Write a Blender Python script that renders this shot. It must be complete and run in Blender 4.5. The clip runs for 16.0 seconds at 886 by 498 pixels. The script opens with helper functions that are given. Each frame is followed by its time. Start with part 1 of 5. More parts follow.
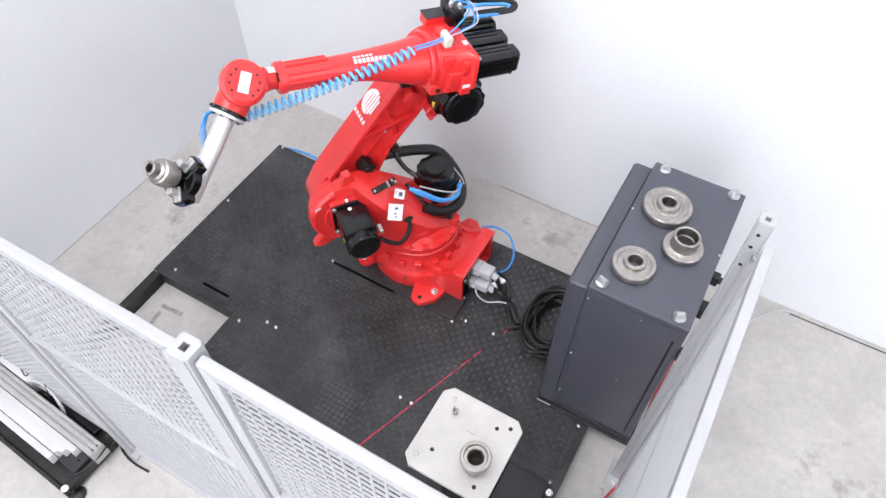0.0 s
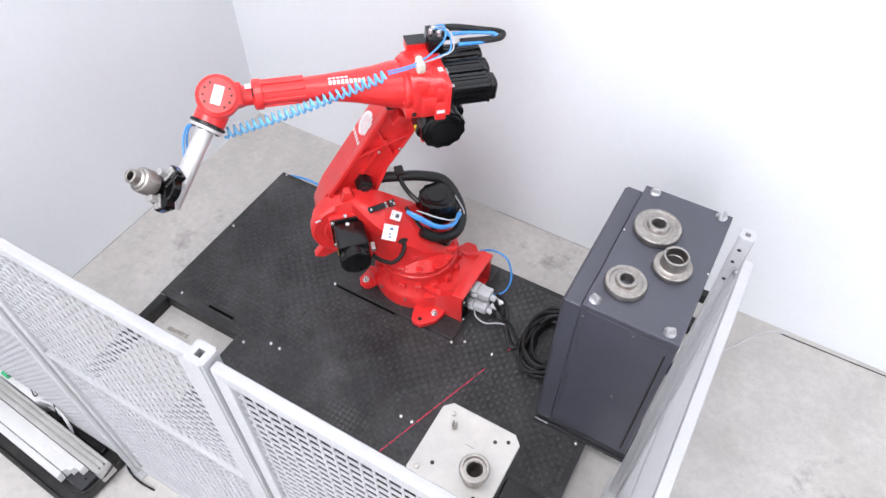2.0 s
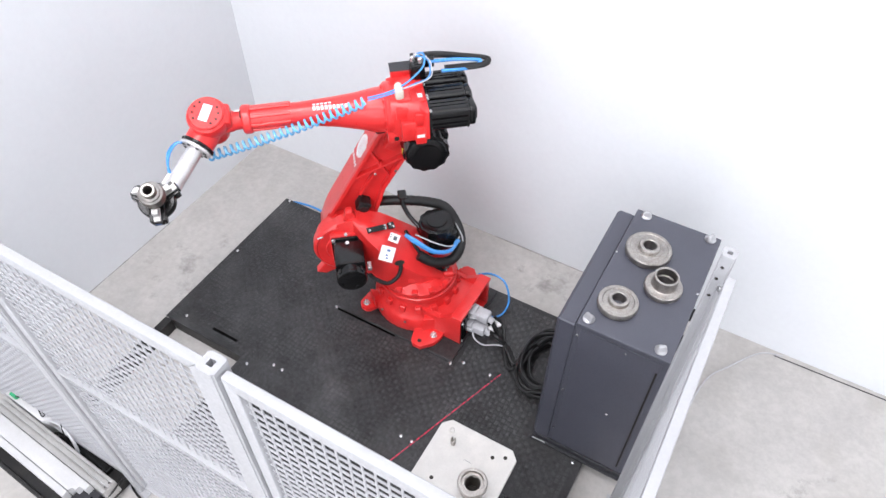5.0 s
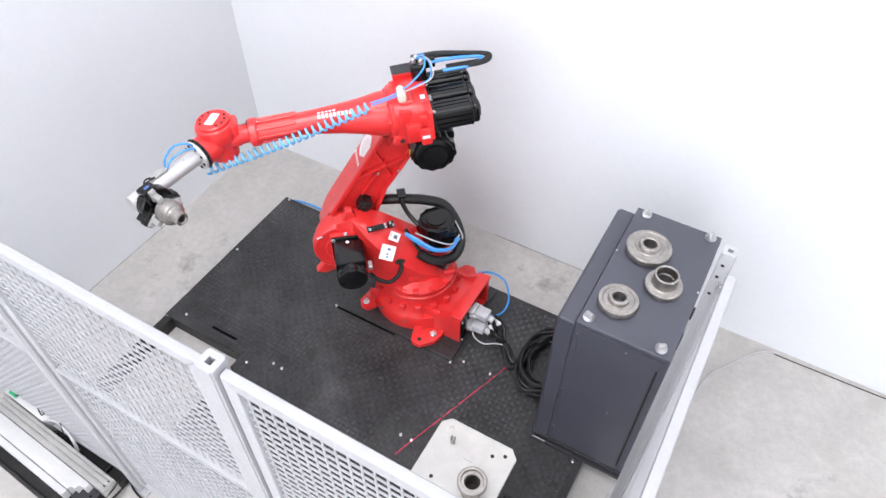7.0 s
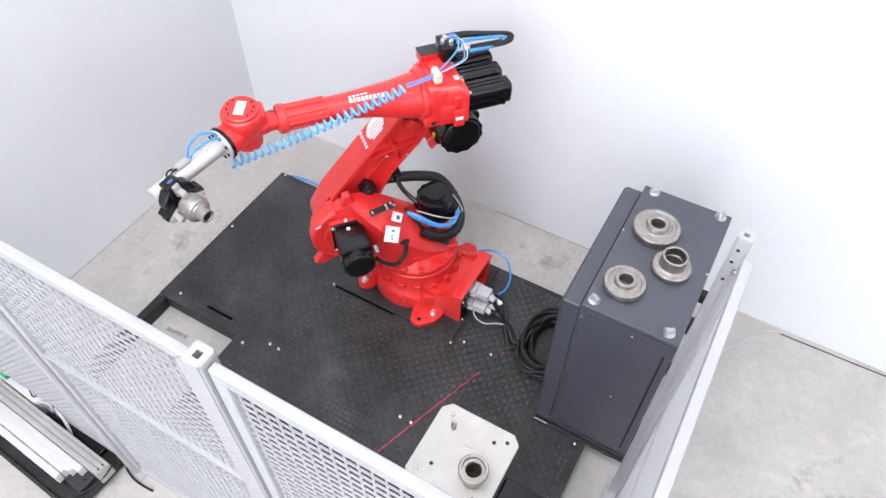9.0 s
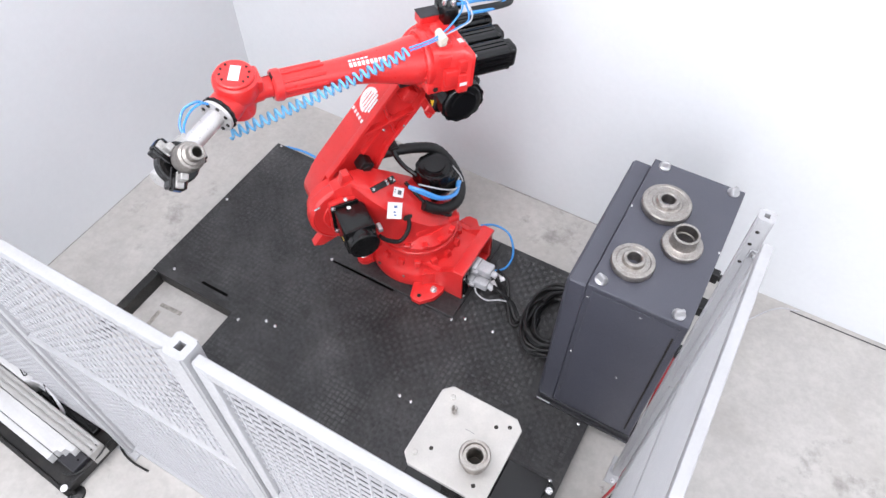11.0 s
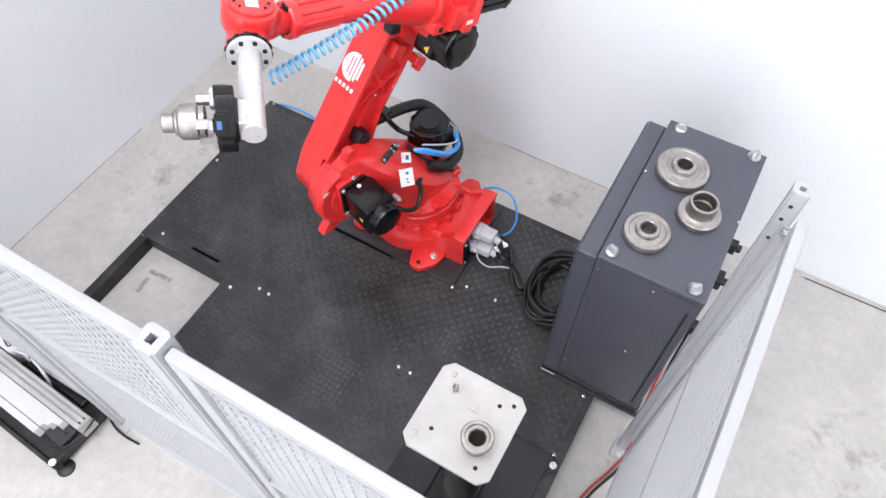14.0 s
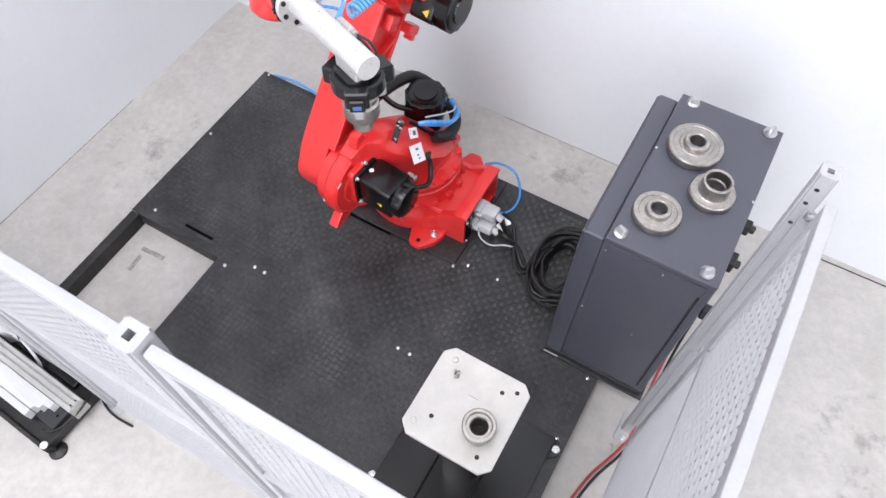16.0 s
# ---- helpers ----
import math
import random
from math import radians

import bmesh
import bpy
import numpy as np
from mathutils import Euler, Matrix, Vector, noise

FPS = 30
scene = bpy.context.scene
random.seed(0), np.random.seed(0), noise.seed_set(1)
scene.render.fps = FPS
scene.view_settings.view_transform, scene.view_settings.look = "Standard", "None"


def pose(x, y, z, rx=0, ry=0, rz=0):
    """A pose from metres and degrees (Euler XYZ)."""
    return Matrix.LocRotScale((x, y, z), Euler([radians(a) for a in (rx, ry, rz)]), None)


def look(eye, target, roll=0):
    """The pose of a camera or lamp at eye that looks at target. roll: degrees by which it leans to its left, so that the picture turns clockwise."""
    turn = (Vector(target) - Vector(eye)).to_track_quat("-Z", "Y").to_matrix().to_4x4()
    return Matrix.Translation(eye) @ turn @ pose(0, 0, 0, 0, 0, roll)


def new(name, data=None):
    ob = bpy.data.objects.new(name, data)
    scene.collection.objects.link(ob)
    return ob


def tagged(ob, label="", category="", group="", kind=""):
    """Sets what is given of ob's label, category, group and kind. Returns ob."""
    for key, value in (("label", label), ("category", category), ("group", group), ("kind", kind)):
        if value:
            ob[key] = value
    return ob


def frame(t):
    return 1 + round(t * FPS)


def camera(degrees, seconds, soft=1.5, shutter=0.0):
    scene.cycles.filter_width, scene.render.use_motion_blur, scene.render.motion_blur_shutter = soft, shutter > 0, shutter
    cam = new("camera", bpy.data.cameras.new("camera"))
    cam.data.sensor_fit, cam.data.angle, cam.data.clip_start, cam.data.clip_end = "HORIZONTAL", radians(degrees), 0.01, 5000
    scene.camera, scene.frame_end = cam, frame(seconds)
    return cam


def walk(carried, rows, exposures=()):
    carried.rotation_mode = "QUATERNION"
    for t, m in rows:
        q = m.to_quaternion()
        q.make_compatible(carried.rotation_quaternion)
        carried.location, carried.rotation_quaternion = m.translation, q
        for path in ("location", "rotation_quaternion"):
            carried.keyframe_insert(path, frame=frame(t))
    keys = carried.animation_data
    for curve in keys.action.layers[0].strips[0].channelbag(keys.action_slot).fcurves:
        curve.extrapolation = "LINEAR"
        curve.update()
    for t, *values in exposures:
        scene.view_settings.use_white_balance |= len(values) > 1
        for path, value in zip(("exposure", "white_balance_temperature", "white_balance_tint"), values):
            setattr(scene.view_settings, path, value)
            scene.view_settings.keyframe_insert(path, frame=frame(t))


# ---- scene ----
cam = camera(64.6, 16.0)
PATH = [
    (0, (2.682, -2.457, 3.439), (2.095, -1.412, 1.838), 0.7),
    (0.5, (2.699, -2.482, 3.461), (2.103, -1.421, 1.873), 0.6),
    (1, (2.711, -2.502, 3.477), (2.107, -1.427, 1.902), 0.5),
    (1.5, (2.721, -2.521, 3.489), (2.111, -1.434, 1.926), 0.5),
    (2, (2.737, -2.548, 3.506), (2.116, -1.444, 1.958), 0.5),
    (2.5, (2.749, -2.569, 3.522), (2.121, -1.45, 1.988), 0.5),
    (3, (2.77, -2.587, 3.533), (2.129, -1.455, 2.014), 0.4),
    (3.5, (2.776, -2.605, 3.55), (2.131, -1.461, 2.041), 0.4),
    (4, (2.787, -2.617, 3.561), (2.136, -1.466, 2.061), 0.3),
    (6.5, (2.792, -2.635, 3.572), (2.139, -1.474, 2.08), 0.4),
    (7, (2.791, -2.628, 3.563), (2.139, -1.471, 2.067), 0.4),
    (7.5, (2.783, -2.616, 3.554), (2.136, -1.466, 2.051), 0.4),
    (8, (2.77, -2.591, 3.541), (2.13, -1.456, 2.024), 0.3),
    (8.5, (2.755, -2.571, 3.524), (2.125, -1.449, 1.994), 0.4),
    (9, (2.737, -2.543, 3.505), (2.118, -1.439, 1.957), 0.5),
    (11.5, (2.675, -2.426, 3.414), (2.097, -1.401, 1.797), 0.4),
    (12, (2.661, -2.402, 3.396), (2.093, -1.394, 1.765), 0.4),
    (12.5, (2.648, -2.378, 3.376), (2.088, -1.387, 1.732), 0.4),
    (13, (2.635, -2.359, 3.357), (2.084, -1.381, 1.702), 0.5),
    (13.5, (2.625, -2.341, 3.338), (2.082, -1.378, 1.672), 0.5),
    (14, (2.611, -2.32, 3.321), (2.077, -1.371, 1.643), 0.5),
    (14.5, (2.6, -2.301, 3.302), (2.074, -1.367, 1.613), 0.5),
    (15, (2.589, -2.285, 3.282), (2.071, -1.363, 1.584), 0.6),
    (15.5, (2.575, -2.263, 3.264), (2.067, -1.358, 1.554), 0.6),
    (16, (2.565, -2.242, 3.244), (2.065, -1.354, 1.523), 0.6),
]
walk(cam, [(t, look(eye, target, roll)) for t, eye, target, roll in PATH], [(0.0, -0.14, 6350, 15), (16.0, -0.14, 6350, 15)])

# ---- light ----
world = bpy.data.worlds.new("world")
scene.world = world
world.use_nodes = True
world.node_tree.nodes["Background"].inputs["Color"].default_value = (0.75, 0.85, 1.0, 1)
world.node_tree.nodes["Background"].inputs["Strength"].default_value = 0.3


def area_lamp(x, y, z, sx, sy, watts, color, rx=0, ry=0):
    data = bpy.data.lights.new("added_fill_light", "AREA")
    data.shape, data.size, data.size_y, data.energy, data.color = "RECTANGLE", sx, sy, watts, color
    ob = new("added_fill_light", data)
    ob.matrix_world = pose(x, y, z, rx, ry)
    return ob


# added soft lights under the unseen roof, placed to even out the brightness
for sx_, sy_, w_ in ((1.3, -2.8, 235), (4.4, -2.8, 90), (1.3, -5.6, 230), (4.4, -5.6, 100)):
    area_lamp(sx_, sy_, 8.85, 3.0, 1.9, w_, (1.0, 0.985, 0.97))
# added bluish fill from the unseen south side, no real window there
area_lamp(2.4, -7.85, 4.0, 6.0, 6.8, 440, (0.95, 0.975, 1.0), rx=90)
# added fill from the east that lifts the west wall, no real windows
area_lamp(8.85, -4.8, 4.0, 5.6, 6.8, 215, (0.94, 0.97, 1.0), ry=90)


# ---- materials ----
def material(name, color, rough=0.5, metal=0.0, vary=0.08, scale=6.0, fine=0.06, fine_scale=90.0, bump=0.0, bump_scale=120.0, stain=None, stain_amount=0.0, stain_scale=1.6, coat=0.0, emit=0.0, rough_vary=0.1):
    m = bpy.data.materials.new(name)
    m.use_nodes = True
    nt = m.node_tree
    N, L = nt.nodes, nt.links
    b = N["Principled BSDF"]
    b.inputs["Metallic"].default_value = metal
    b.inputs["Coat Weight"].default_value = coat
    tc = N.new("ShaderNodeTexCoord")

    def noise_node(s, detail=4.0, rough_=0.6):
        n = N.new("ShaderNodeTexNoise")
        n.inputs["Scale"].default_value = s
        n.inputs["Detail"].default_value = detail
        n.inputs["Roughness"].default_value = rough_
        L.new(tc.outputs["Object"], n.inputs["Vector"])
        return n

    def ramp(src, lo, hi, a, c):
        r = N.new("ShaderNodeMapRange")
        r.inputs["From Min"].default_value, r.inputs["From Max"].default_value = lo, hi
        r.inputs["To Min"].default_value, r.inputs["To Max"].default_value = a, c
        L.new(src, r.inputs["Value"])
        return r.outputs["Result"]

    def mix(kind, fac, a, c):
        x = N.new("ShaderNodeMix")
        x.data_type, x.blend_type = "RGBA", kind
        if isinstance(fac, float):
            x.inputs[0].default_value = fac
        else:
            L.new(fac, x.inputs[0])
        for sock, v in ((x.inputs[6], a), (x.inputs[7], c)):
            if isinstance(v, tuple):
                sock.default_value = (*v, 1)
            else:
                L.new(v, sock)
        return x.outputs[2]

    big, small = noise_node(scale), noise_node(fine_scale, 3.0)
    dark = tuple(max(0.0, v * (1 - 2 * vary)) for v in color)
    light = tuple(min(1.0, v * (1 + vary)) for v in color)
    col = mix("MIX", ramp(big.outputs["Fac"], 0.3, 0.7, 0.0, 1.0), dark, light)
    if fine:
        col = mix("MULTIPLY", ramp(small.outputs["Fac"], 0.35, 0.65, 0.0, 1.0), col, tuple(1 - 2 * fine for _ in range(3)))
    if stain:
        sn = noise_node(stain_scale, 8.0, 0.68)
        col = mix("MIX", ramp(sn.outputs["Fac"], 0.5, 0.72, 0.0, stain_amount), col, stain)
    L.new(col, b.inputs["Base Color"])
    L.new(ramp(small.outputs["Fac"], 0.3, 0.7, max(0.02, rough - rough_vary), min(1.0, rough + rough_vary)), b.inputs["Roughness"])
    if bump:
        bn = noise_node(bump_scale, 5.0)
        bp = N.new("ShaderNodeBump")
        bp.inputs["Strength"].default_value, bp.inputs["Distance"].default_value = bump, 0.002
        L.new(bn.outputs["Fac"], bp.inputs["Height"])
        L.new(bp.outputs["Normal"], b.inputs["Normal"])
    if emit:
        L.new(col, b.inputs["Emission Color"])
        b.inputs["Emission Strength"].default_value = emit
    return m


def smudge(m, spots):
    """Scuffs of dark dirt round a few trodden spots of the floor."""
    nt = m.node_tree
    N, L = nt.nodes, nt.links
    b = N["Principled BSDF"]
    col = b.inputs["Base Color"].links[0].from_socket
    tc = N.new("ShaderNodeTexCoord")
    grit = N.new("ShaderNodeTexNoise")
    grit.inputs["Scale"].default_value, grit.inputs["Detail"].default_value, grit.inputs["Roughness"].default_value = 7.0, 9.0, 0.7
    L.new(tc.outputs["Object"], grit.inputs["Vector"])
    for x, y, r in spots:
        d = N.new("ShaderNodeVectorMath")
        d.operation = "DISTANCE"
        L.new(tc.outputs["Object"], d.inputs[0])
        d.inputs[1].default_value = (x, y, -0.1)
        near = N.new("ShaderNodeMapRange")
        near.inputs["From Min"].default_value, near.inputs["From Max"].default_value = 0.0, r
        near.inputs["To Min"].default_value, near.inputs["To Max"].default_value = 0.10, -0.12
        L.new(d.outputs["Value"], near.inputs["Value"])
        add = N.new("ShaderNodeMath")
        L.new(near.outputs["Result"], add.inputs[0])
        L.new(grit.outputs["Fac"], add.inputs[1])
        cut = N.new("ShaderNodeMapRange")
        cut.inputs["From Min"].default_value, cut.inputs["From Max"].default_value = 0.56, 0.74
        cut.inputs["To Max"].default_value = 0.75
        L.new(add.outputs[0], cut.inputs["Value"])
        x_ = N.new("ShaderNodeMix")
        x_.data_type = "RGBA"
        L.new(cut.outputs["Result"], x_.inputs[0])
        L.new(col, x_.inputs[6])
        x_.inputs[7].default_value = (0.20, 0.19, 0.175, 1)
        col = x_.outputs[2]
    L.new(col, b.inputs["Base Color"])


RED = material("red_paint", (0.72, 0.027, 0.026), 0.30, coat=0.28, vary=0.05, fine=0.02, bump=0.03, bump_scale=160, stain=(0.42, 0.03, 0.025), stain_amount=0.14, stain_scale=5.0, rough_vary=0.03)
BLACK_PAINT = material("black_paint", (0.0045, 0.0045, 0.005), 0.22, fine=0.04, rough_vary=0.03)
RED.node_tree.nodes["Principled BSDF"].inputs["Coat Roughness"].default_value = 0.09
BLACK_PAINT.node_tree.nodes["Principled BSDF"].inputs["Specular IOR Level"].default_value = 0.45
RUBBER = material("black_rubber", (0.006, 0.006, 0.0065), 0.48, fine=0.12, bump=0.15)
PLATE = material("black_tread_steel", (0.042, 0.042, 0.044), 0.42, metal=0.15, vary=0.35, scale=3.0, fine=0.25, fine_scale=60, bump=0.25, stain=(0.10, 0.098, 0.094), stain_amount=0.32, stain_scale=3.2)
TREAD = material("worn_tread", (0.060, 0.060, 0.062), 0.42, metal=0.2, vary=0.4, scale=4.5, fine=0.35, fine_scale=38, stain=(0.20, 0.20, 0.195), stain_amount=0.55, stain_scale=2.6)
FRAME_STEEL = material("black_frame_steel", (0.011, 0.0105, 0.0105), 0.5, vary=0.3, fine=0.15, bump=0.2, stain=(0.07, 0.06, 0.05), stain_amount=0.4, stain_scale=9)
CONCRETE = material("pale_concrete", (0.46, 0.443, 0.42), 0.75, vary=0.05, scale=3.4, fine=0.05, fine_scale=26, bump=0.25, bump_scale=70, stain=(0.33, 0.31, 0.28), stain_amount=0.5, stain_scale=2.6)
smudge(CONCRETE, ((3.85, -0.5, 0.55), (-0.2, -0.8, 0.55), (0.4, -2.3, 0.4), (2.0, 0.3, 0.45)))
WALL = material("white_wall_paint", (0.70, 0.72, 0.738), 0.7, vary=0.012, scale=0.9, fine=0.008, fine_scale=30, bump=0.03, bump_scale=200)
# for the unseen roof that is added to close the hall
CEIL = material("unseen_roof_white", (0.75, 0.75, 0.75), 0.8, vary=0.04)
WHITE = material("white_powder_coat", (0.385, 0.388, 0.40), 0.42, vary=0.03, fine=0.02, bump=0.06)
CAB = material("slate_grey_paint", (0.070, 0.072, 0.092), 0.38, vary=0.04, scale=4, fine=0.05, fine_scale=220, bump=0.1, bump_scale=350)
CAB_DARK = material("charcoal_paint", (0.022, 0.022, 0.027), 0.42, fine=0.06)
STEEL = material("machined_steel", (0.46, 0.43, 0.40), 0.40, metal=1.0, vary=0.14, scale=20, fine=0.12, fine_scale=160, bump=0.12, stain=(0.26, 0.22, 0.19), stain_amount=0.5, stain_scale=14)
ZINC = material("zinc_steel", (0.62, 0.62, 0.63), 0.34, metal=0.9, vary=0.1, fine=0.06)
LUG = material("cast_lug_metal", (0.50, 0.50, 0.51), 0.38, metal=0.75, vary=0.08)
BRIGHT = material("bright_bolt", (0.70, 0.70, 0.70), 0.25, metal=0.8, vary=0.05)
ALU_TOP = material("milled_aluminium", (0.50, 0.485, 0.46), 0.45, metal=0.25, vary=0.05, scale=9, fine=0.02, fine_scale=140, bump=0.08, stain=(0.60, 0.57, 0.53), stain_amount=0.5, stain_scale=6)
ALU = material("anodised_aluminium", (0.50, 0.49, 0.475), 0.38, metal=0.55, vary=0.06, fine=0.05)
# near-black that stands for the shade inside slots and holes
GAP = material("painted_gap_shade", (0.002, 0.002, 0.002), 0.95, vary=0.02, fine=0.0)
GAP.node_tree.nodes["Principled BSDF"].inputs["Specular IOR Level"].default_value = 0.05
# dark metal of screws; on flat hole discs it stands for shade
BORE = material("hole_shade_and_dark_screws", (0.03, 0.026, 0.022), 0.6, metal=0.5)
BLUE_HOSE = material("blue_hose", (0.06, 0.30, 0.72), 0.28, vary=0.06, coat=0.3)
BLUE_COIL = material("blue_coil", (0.17, 0.52, 0.85), 0.24, vary=0.06, coat=0.4)
GREY_PLASTIC = material("grey_plastic", (0.50, 0.50, 0.52), 0.45, vary=0.05)
CREAM = material("cream_plastic", (0.70, 0.66, 0.56), 0.4)
PAPER = material("white_label", (0.80, 0.79, 0.80), 0.55, vary=0.03)
YELLOW = material("yellow_label", (0.85, 0.55, 0.03), 0.5)
INK = material("dark_ink", (0.10, 0.10, 0.12), 0.6)
BLUE_INK = material("blue_label", (0.06, 0.13, 0.34), 0.5)
LOGO_WHITE = material("white_print", (0.82, 0.80, 0.80), 0.5, vary=0.02)
RED_CABLE = material("red_cable", (0.42, 0.03, 0.035), 0.45, vary=0.15)
GREEN = material("green_cable", (0.02, 0.35, 0.14), 0.4)
TAPE = material("dirty_tape", (0.34, 0.32, 0.285), 0.7, vary=0.25, scale=30, fine=0.1)
# glows by itself in place of laser light falling on the plate
LASER = material("laser_red", (1.0, 0.02, 0.10), 0.5, emit=0.16)
COVER_WHITE = material("white_cover_sheet", (0.52, 0.52, 0.52), 0.5, vary=0.04, fine=0.02)
TUBE_WHITE = material("white_tool_tube", (0.66, 0.645, 0.64), 0.36, metal=0.5, vary=0.04, fine=0.03)


# ---- mesh helpers ----
def box(bm, x0, x1, y0, y1, z0, z1, bevel=0.0, m=None, seg=1):
    r = bmesh.ops.create_cube(bm, size=1.0)
    v = r["verts"]
    bmesh.ops.scale(bm, vec=(x1 - x0, y1 - y0, z1 - z0), verts=v)
    bmesh.ops.translate(bm, vec=((x0 + x1) / 2, (y0 + y1) / 2, (z0 + z1) / 2), verts=v)
    if bevel:
        edges = list({e for q in v for e in q.link_edges})
        v = bmesh.ops.bevel(bm, geom=edges, offset=bevel, segments=seg, profile=0.5, affect="EDGES")["verts"]
        # all verts of this island
        seen, todo = set(v), list(v)
        while todo:
            for e in todo.pop().link_edges:
                for q in e.verts:
                    if q not in seen:
                        seen.add(q)
                        todo.append(q)
        v = list(seen)
    if m is not None:
        bmesh.ops.transform(bm, matrix=m, verts=v)
    return v


def axis_matrix(p0, p1):
    p0, p1 = Vector(p0), Vector(p1)
    return Matrix.Translation(p0) @ (p1 - p0).to_track_quat("Z", "Y").to_matrix().to_4x4(), (p1 - p0).length


def lathe(bm, profile, seg=32, m=None, closed=False):
    """Turn (radius, height) pairs round z."""
    rings = []
    for r, z in profile:
        if r < 1e-6:
            rings.append([bm.verts.new((0, 0, z))])
        else:
            rings.append([bm.verts.new((r * math.cos(2 * math.pi * i / seg), r * math.sin(2 * math.pi * i / seg), z)) for i in range(seg)])
    pairs = list(zip(rings, rings[1:])) + ([(rings[-1], rings[0])] if closed else [])
    for a, b in pairs:
        for i in range(seg):
            j = (i + 1) % seg
            if len(a) == 1 and len(b) == 1:
                continue
            if len(a) == 1:
                bm.faces.new((a[0], b[j], b[i]))
            elif len(b) == 1:
                bm.faces.new((a[i], a[j], b[0]))
            else:
                bm.faces.new((a[i], a[j], b[j], b[i]))
    v = [q for ring in rings for q in ring]
    if m is not None:
        bmesh.ops.transform(bm, matrix=m, verts=v)
    return v


def cyl(bm, p0, p1, r, r2=None, seg=24, edge=0.0):
    m, h = axis_matrix(p0, p1)
    r2 = r if r2 is None else r2
    prof = [(0, 0), (r - edge, 0)] + ([(r, edge), (r2, h - edge)] if edge else [(r2, h)]) + ([(r2 - edge, h)] if edge else []) + [(0, h)]
    return lathe(bm, prof, seg, m)


def ring(bm, p0, p1, r_out, r_in, seg=32, edge=0.0):
    m, h = axis_matrix(p0, p1)
    e = edge
    prof = [(r_in, 0), (r_out - e, 0), (r_out, e), (r_out, h - e), (r_out - e, h), (r_in + e, h), (r_in, h - e)] if e else [(r_in, 0), (r_out, 0), (r_out, h), (r_in, h)]
    return lathe(bm, prof, seg, m, closed=True)


def smooth_path(points, steps=6):
    p = [Vector(q) for q in points]
    p = [2 * p[0] - p[1]] + p + [2 * p[-1] - p[-2]]
    out = []
    for i in range(1, len(p) - 2):
        a, b, c, d = p[i - 1 : i + 3]
        for k in range(steps):
            t = k / steps
            out.append(0.5 * (2 * b + (c - a) * t + (2 * a - 5 * b + 4 * c - d) * t * t + (3 * b - 3 * c + d - a) * t**3))
    out.append(p[-2])
    return out


def sweep(bm, points, r, seg=8, steps=6, rib=0.0):
    pts = smooth_path(points, steps) if steps else [Vector(q) for q in points]
    n = None
    rings = []
    for i, p in enumerate(pts):
        d = (pts[min(i + 1, len(pts) - 1)] - pts[max(i - 1, 0)]).normalized()
        if n is None:
            n = d.orthogonal().normalized()
        n = (n - d * n.dot(d)).normalized()
        b = d.cross(n)
        rr = r * (1 + rib * (i % 2))
        rings.append([bm.verts.new(p + rr * (math.cos(2 * math.pi * k / seg) * n + math.sin(2 * math.pi * k / seg) * b)) for k in range(seg)])
    for a, b in zip(rings, rings[1:]):
        for k in range(seg):
            bm.faces.new((a[k], a[(k + 1) % seg], b[(k + 1) % seg], b[k]))
    bm.faces.new(rings[0][::-1])
    bm.faces.new(rings[-1])
    return [v for g in rings for v in g]


def prism(bm, outline, h0, h1, m=None, bevel=0.0, seg=2):
    """Extrude an outline (x, y) from h0 to h1 along z."""
    lo = [bm.verts.new((x, y, h0)) for x, y in outline]
    hi = [bm.verts.new((x, y, h1)) for x, y in outline]
    n = len(lo)
    f0, f1 = bm.faces.new(lo[::-1]), bm.faces.new(hi)
    for i in range(n):
        bm.faces.new((lo[i], lo[(i + 1) % n], hi[(i + 1) % n], hi[i]))
    v = lo + hi
    if bevel:
        e = list(f0.edges) + list(f1.edges)
        r = bmesh.ops.bevel(bm, geom=e, offset=bevel, segments=seg, profile=0.5, affect="EDGES")
        seen, todo = set(r["verts"]), list(r["verts"])
        while todo:
            for ed in todo.pop().link_edges:
                for q in ed.verts:
                    if q not in seen:
                        seen.add(q)
                        todo.append(q)
        v = list(seen)
    if m is not None:
        bmesh.ops.transform(bm, matrix=m, verts=v)
    return v


def loft(bm, sections, m=None, bevel=0.0):
    """Skin over sections, each a list of points with the same count."""
    rows = [[bm.verts.new(p) for p in s] for s in sections]
    n = len(rows[0])
    for a, b in zip(rows, rows[1:]):
        for i in range(n):
            bm.faces.new((a[i], a[(i + 1) % n], b[(i + 1) % n], b[i]))
    bm.faces.new(rows[0][::-1])
    bm.faces.new(rows[-1])


def bolt_head(bm, p, d, r=0.009, h=0.008):
    p, d = Vector(p), Vector(d).normalized()
    cyl(bm, p, p + d * h * 0.3, r * 1.5, seg=12)
    cyl(bm, p + d * h * 0.3, p + d * h * 1.3, r, seg=6)


def finish(bm, name, mat, smooth=True):
    bmesh.ops.recalc_face_normals(bm, faces=bm.faces)
    me = bpy.data.meshes.new(name)
    bm.to_mesh(me)
    bm.free()
    me.materials.append(mat)
    if smooth:
        for p in me.polygons:
            p.use_smooth = True
        me.set_sharp_from_angle(angle=radians(32))
    return me


def part(name, bm, mat, parent=None, label="", m=None):
    ob = new(name, finish(bm, name, mat))
    if parent is not None:
        ob.parent = parent
    if m is not None:
        ob.matrix_local = m
    if label:
        tagged(ob, label)
    return ob


def shared(name, mesh, parent, m):
    ob = new(name, mesh)
    ob.parent = parent
    ob.matrix_local = m
    return ob


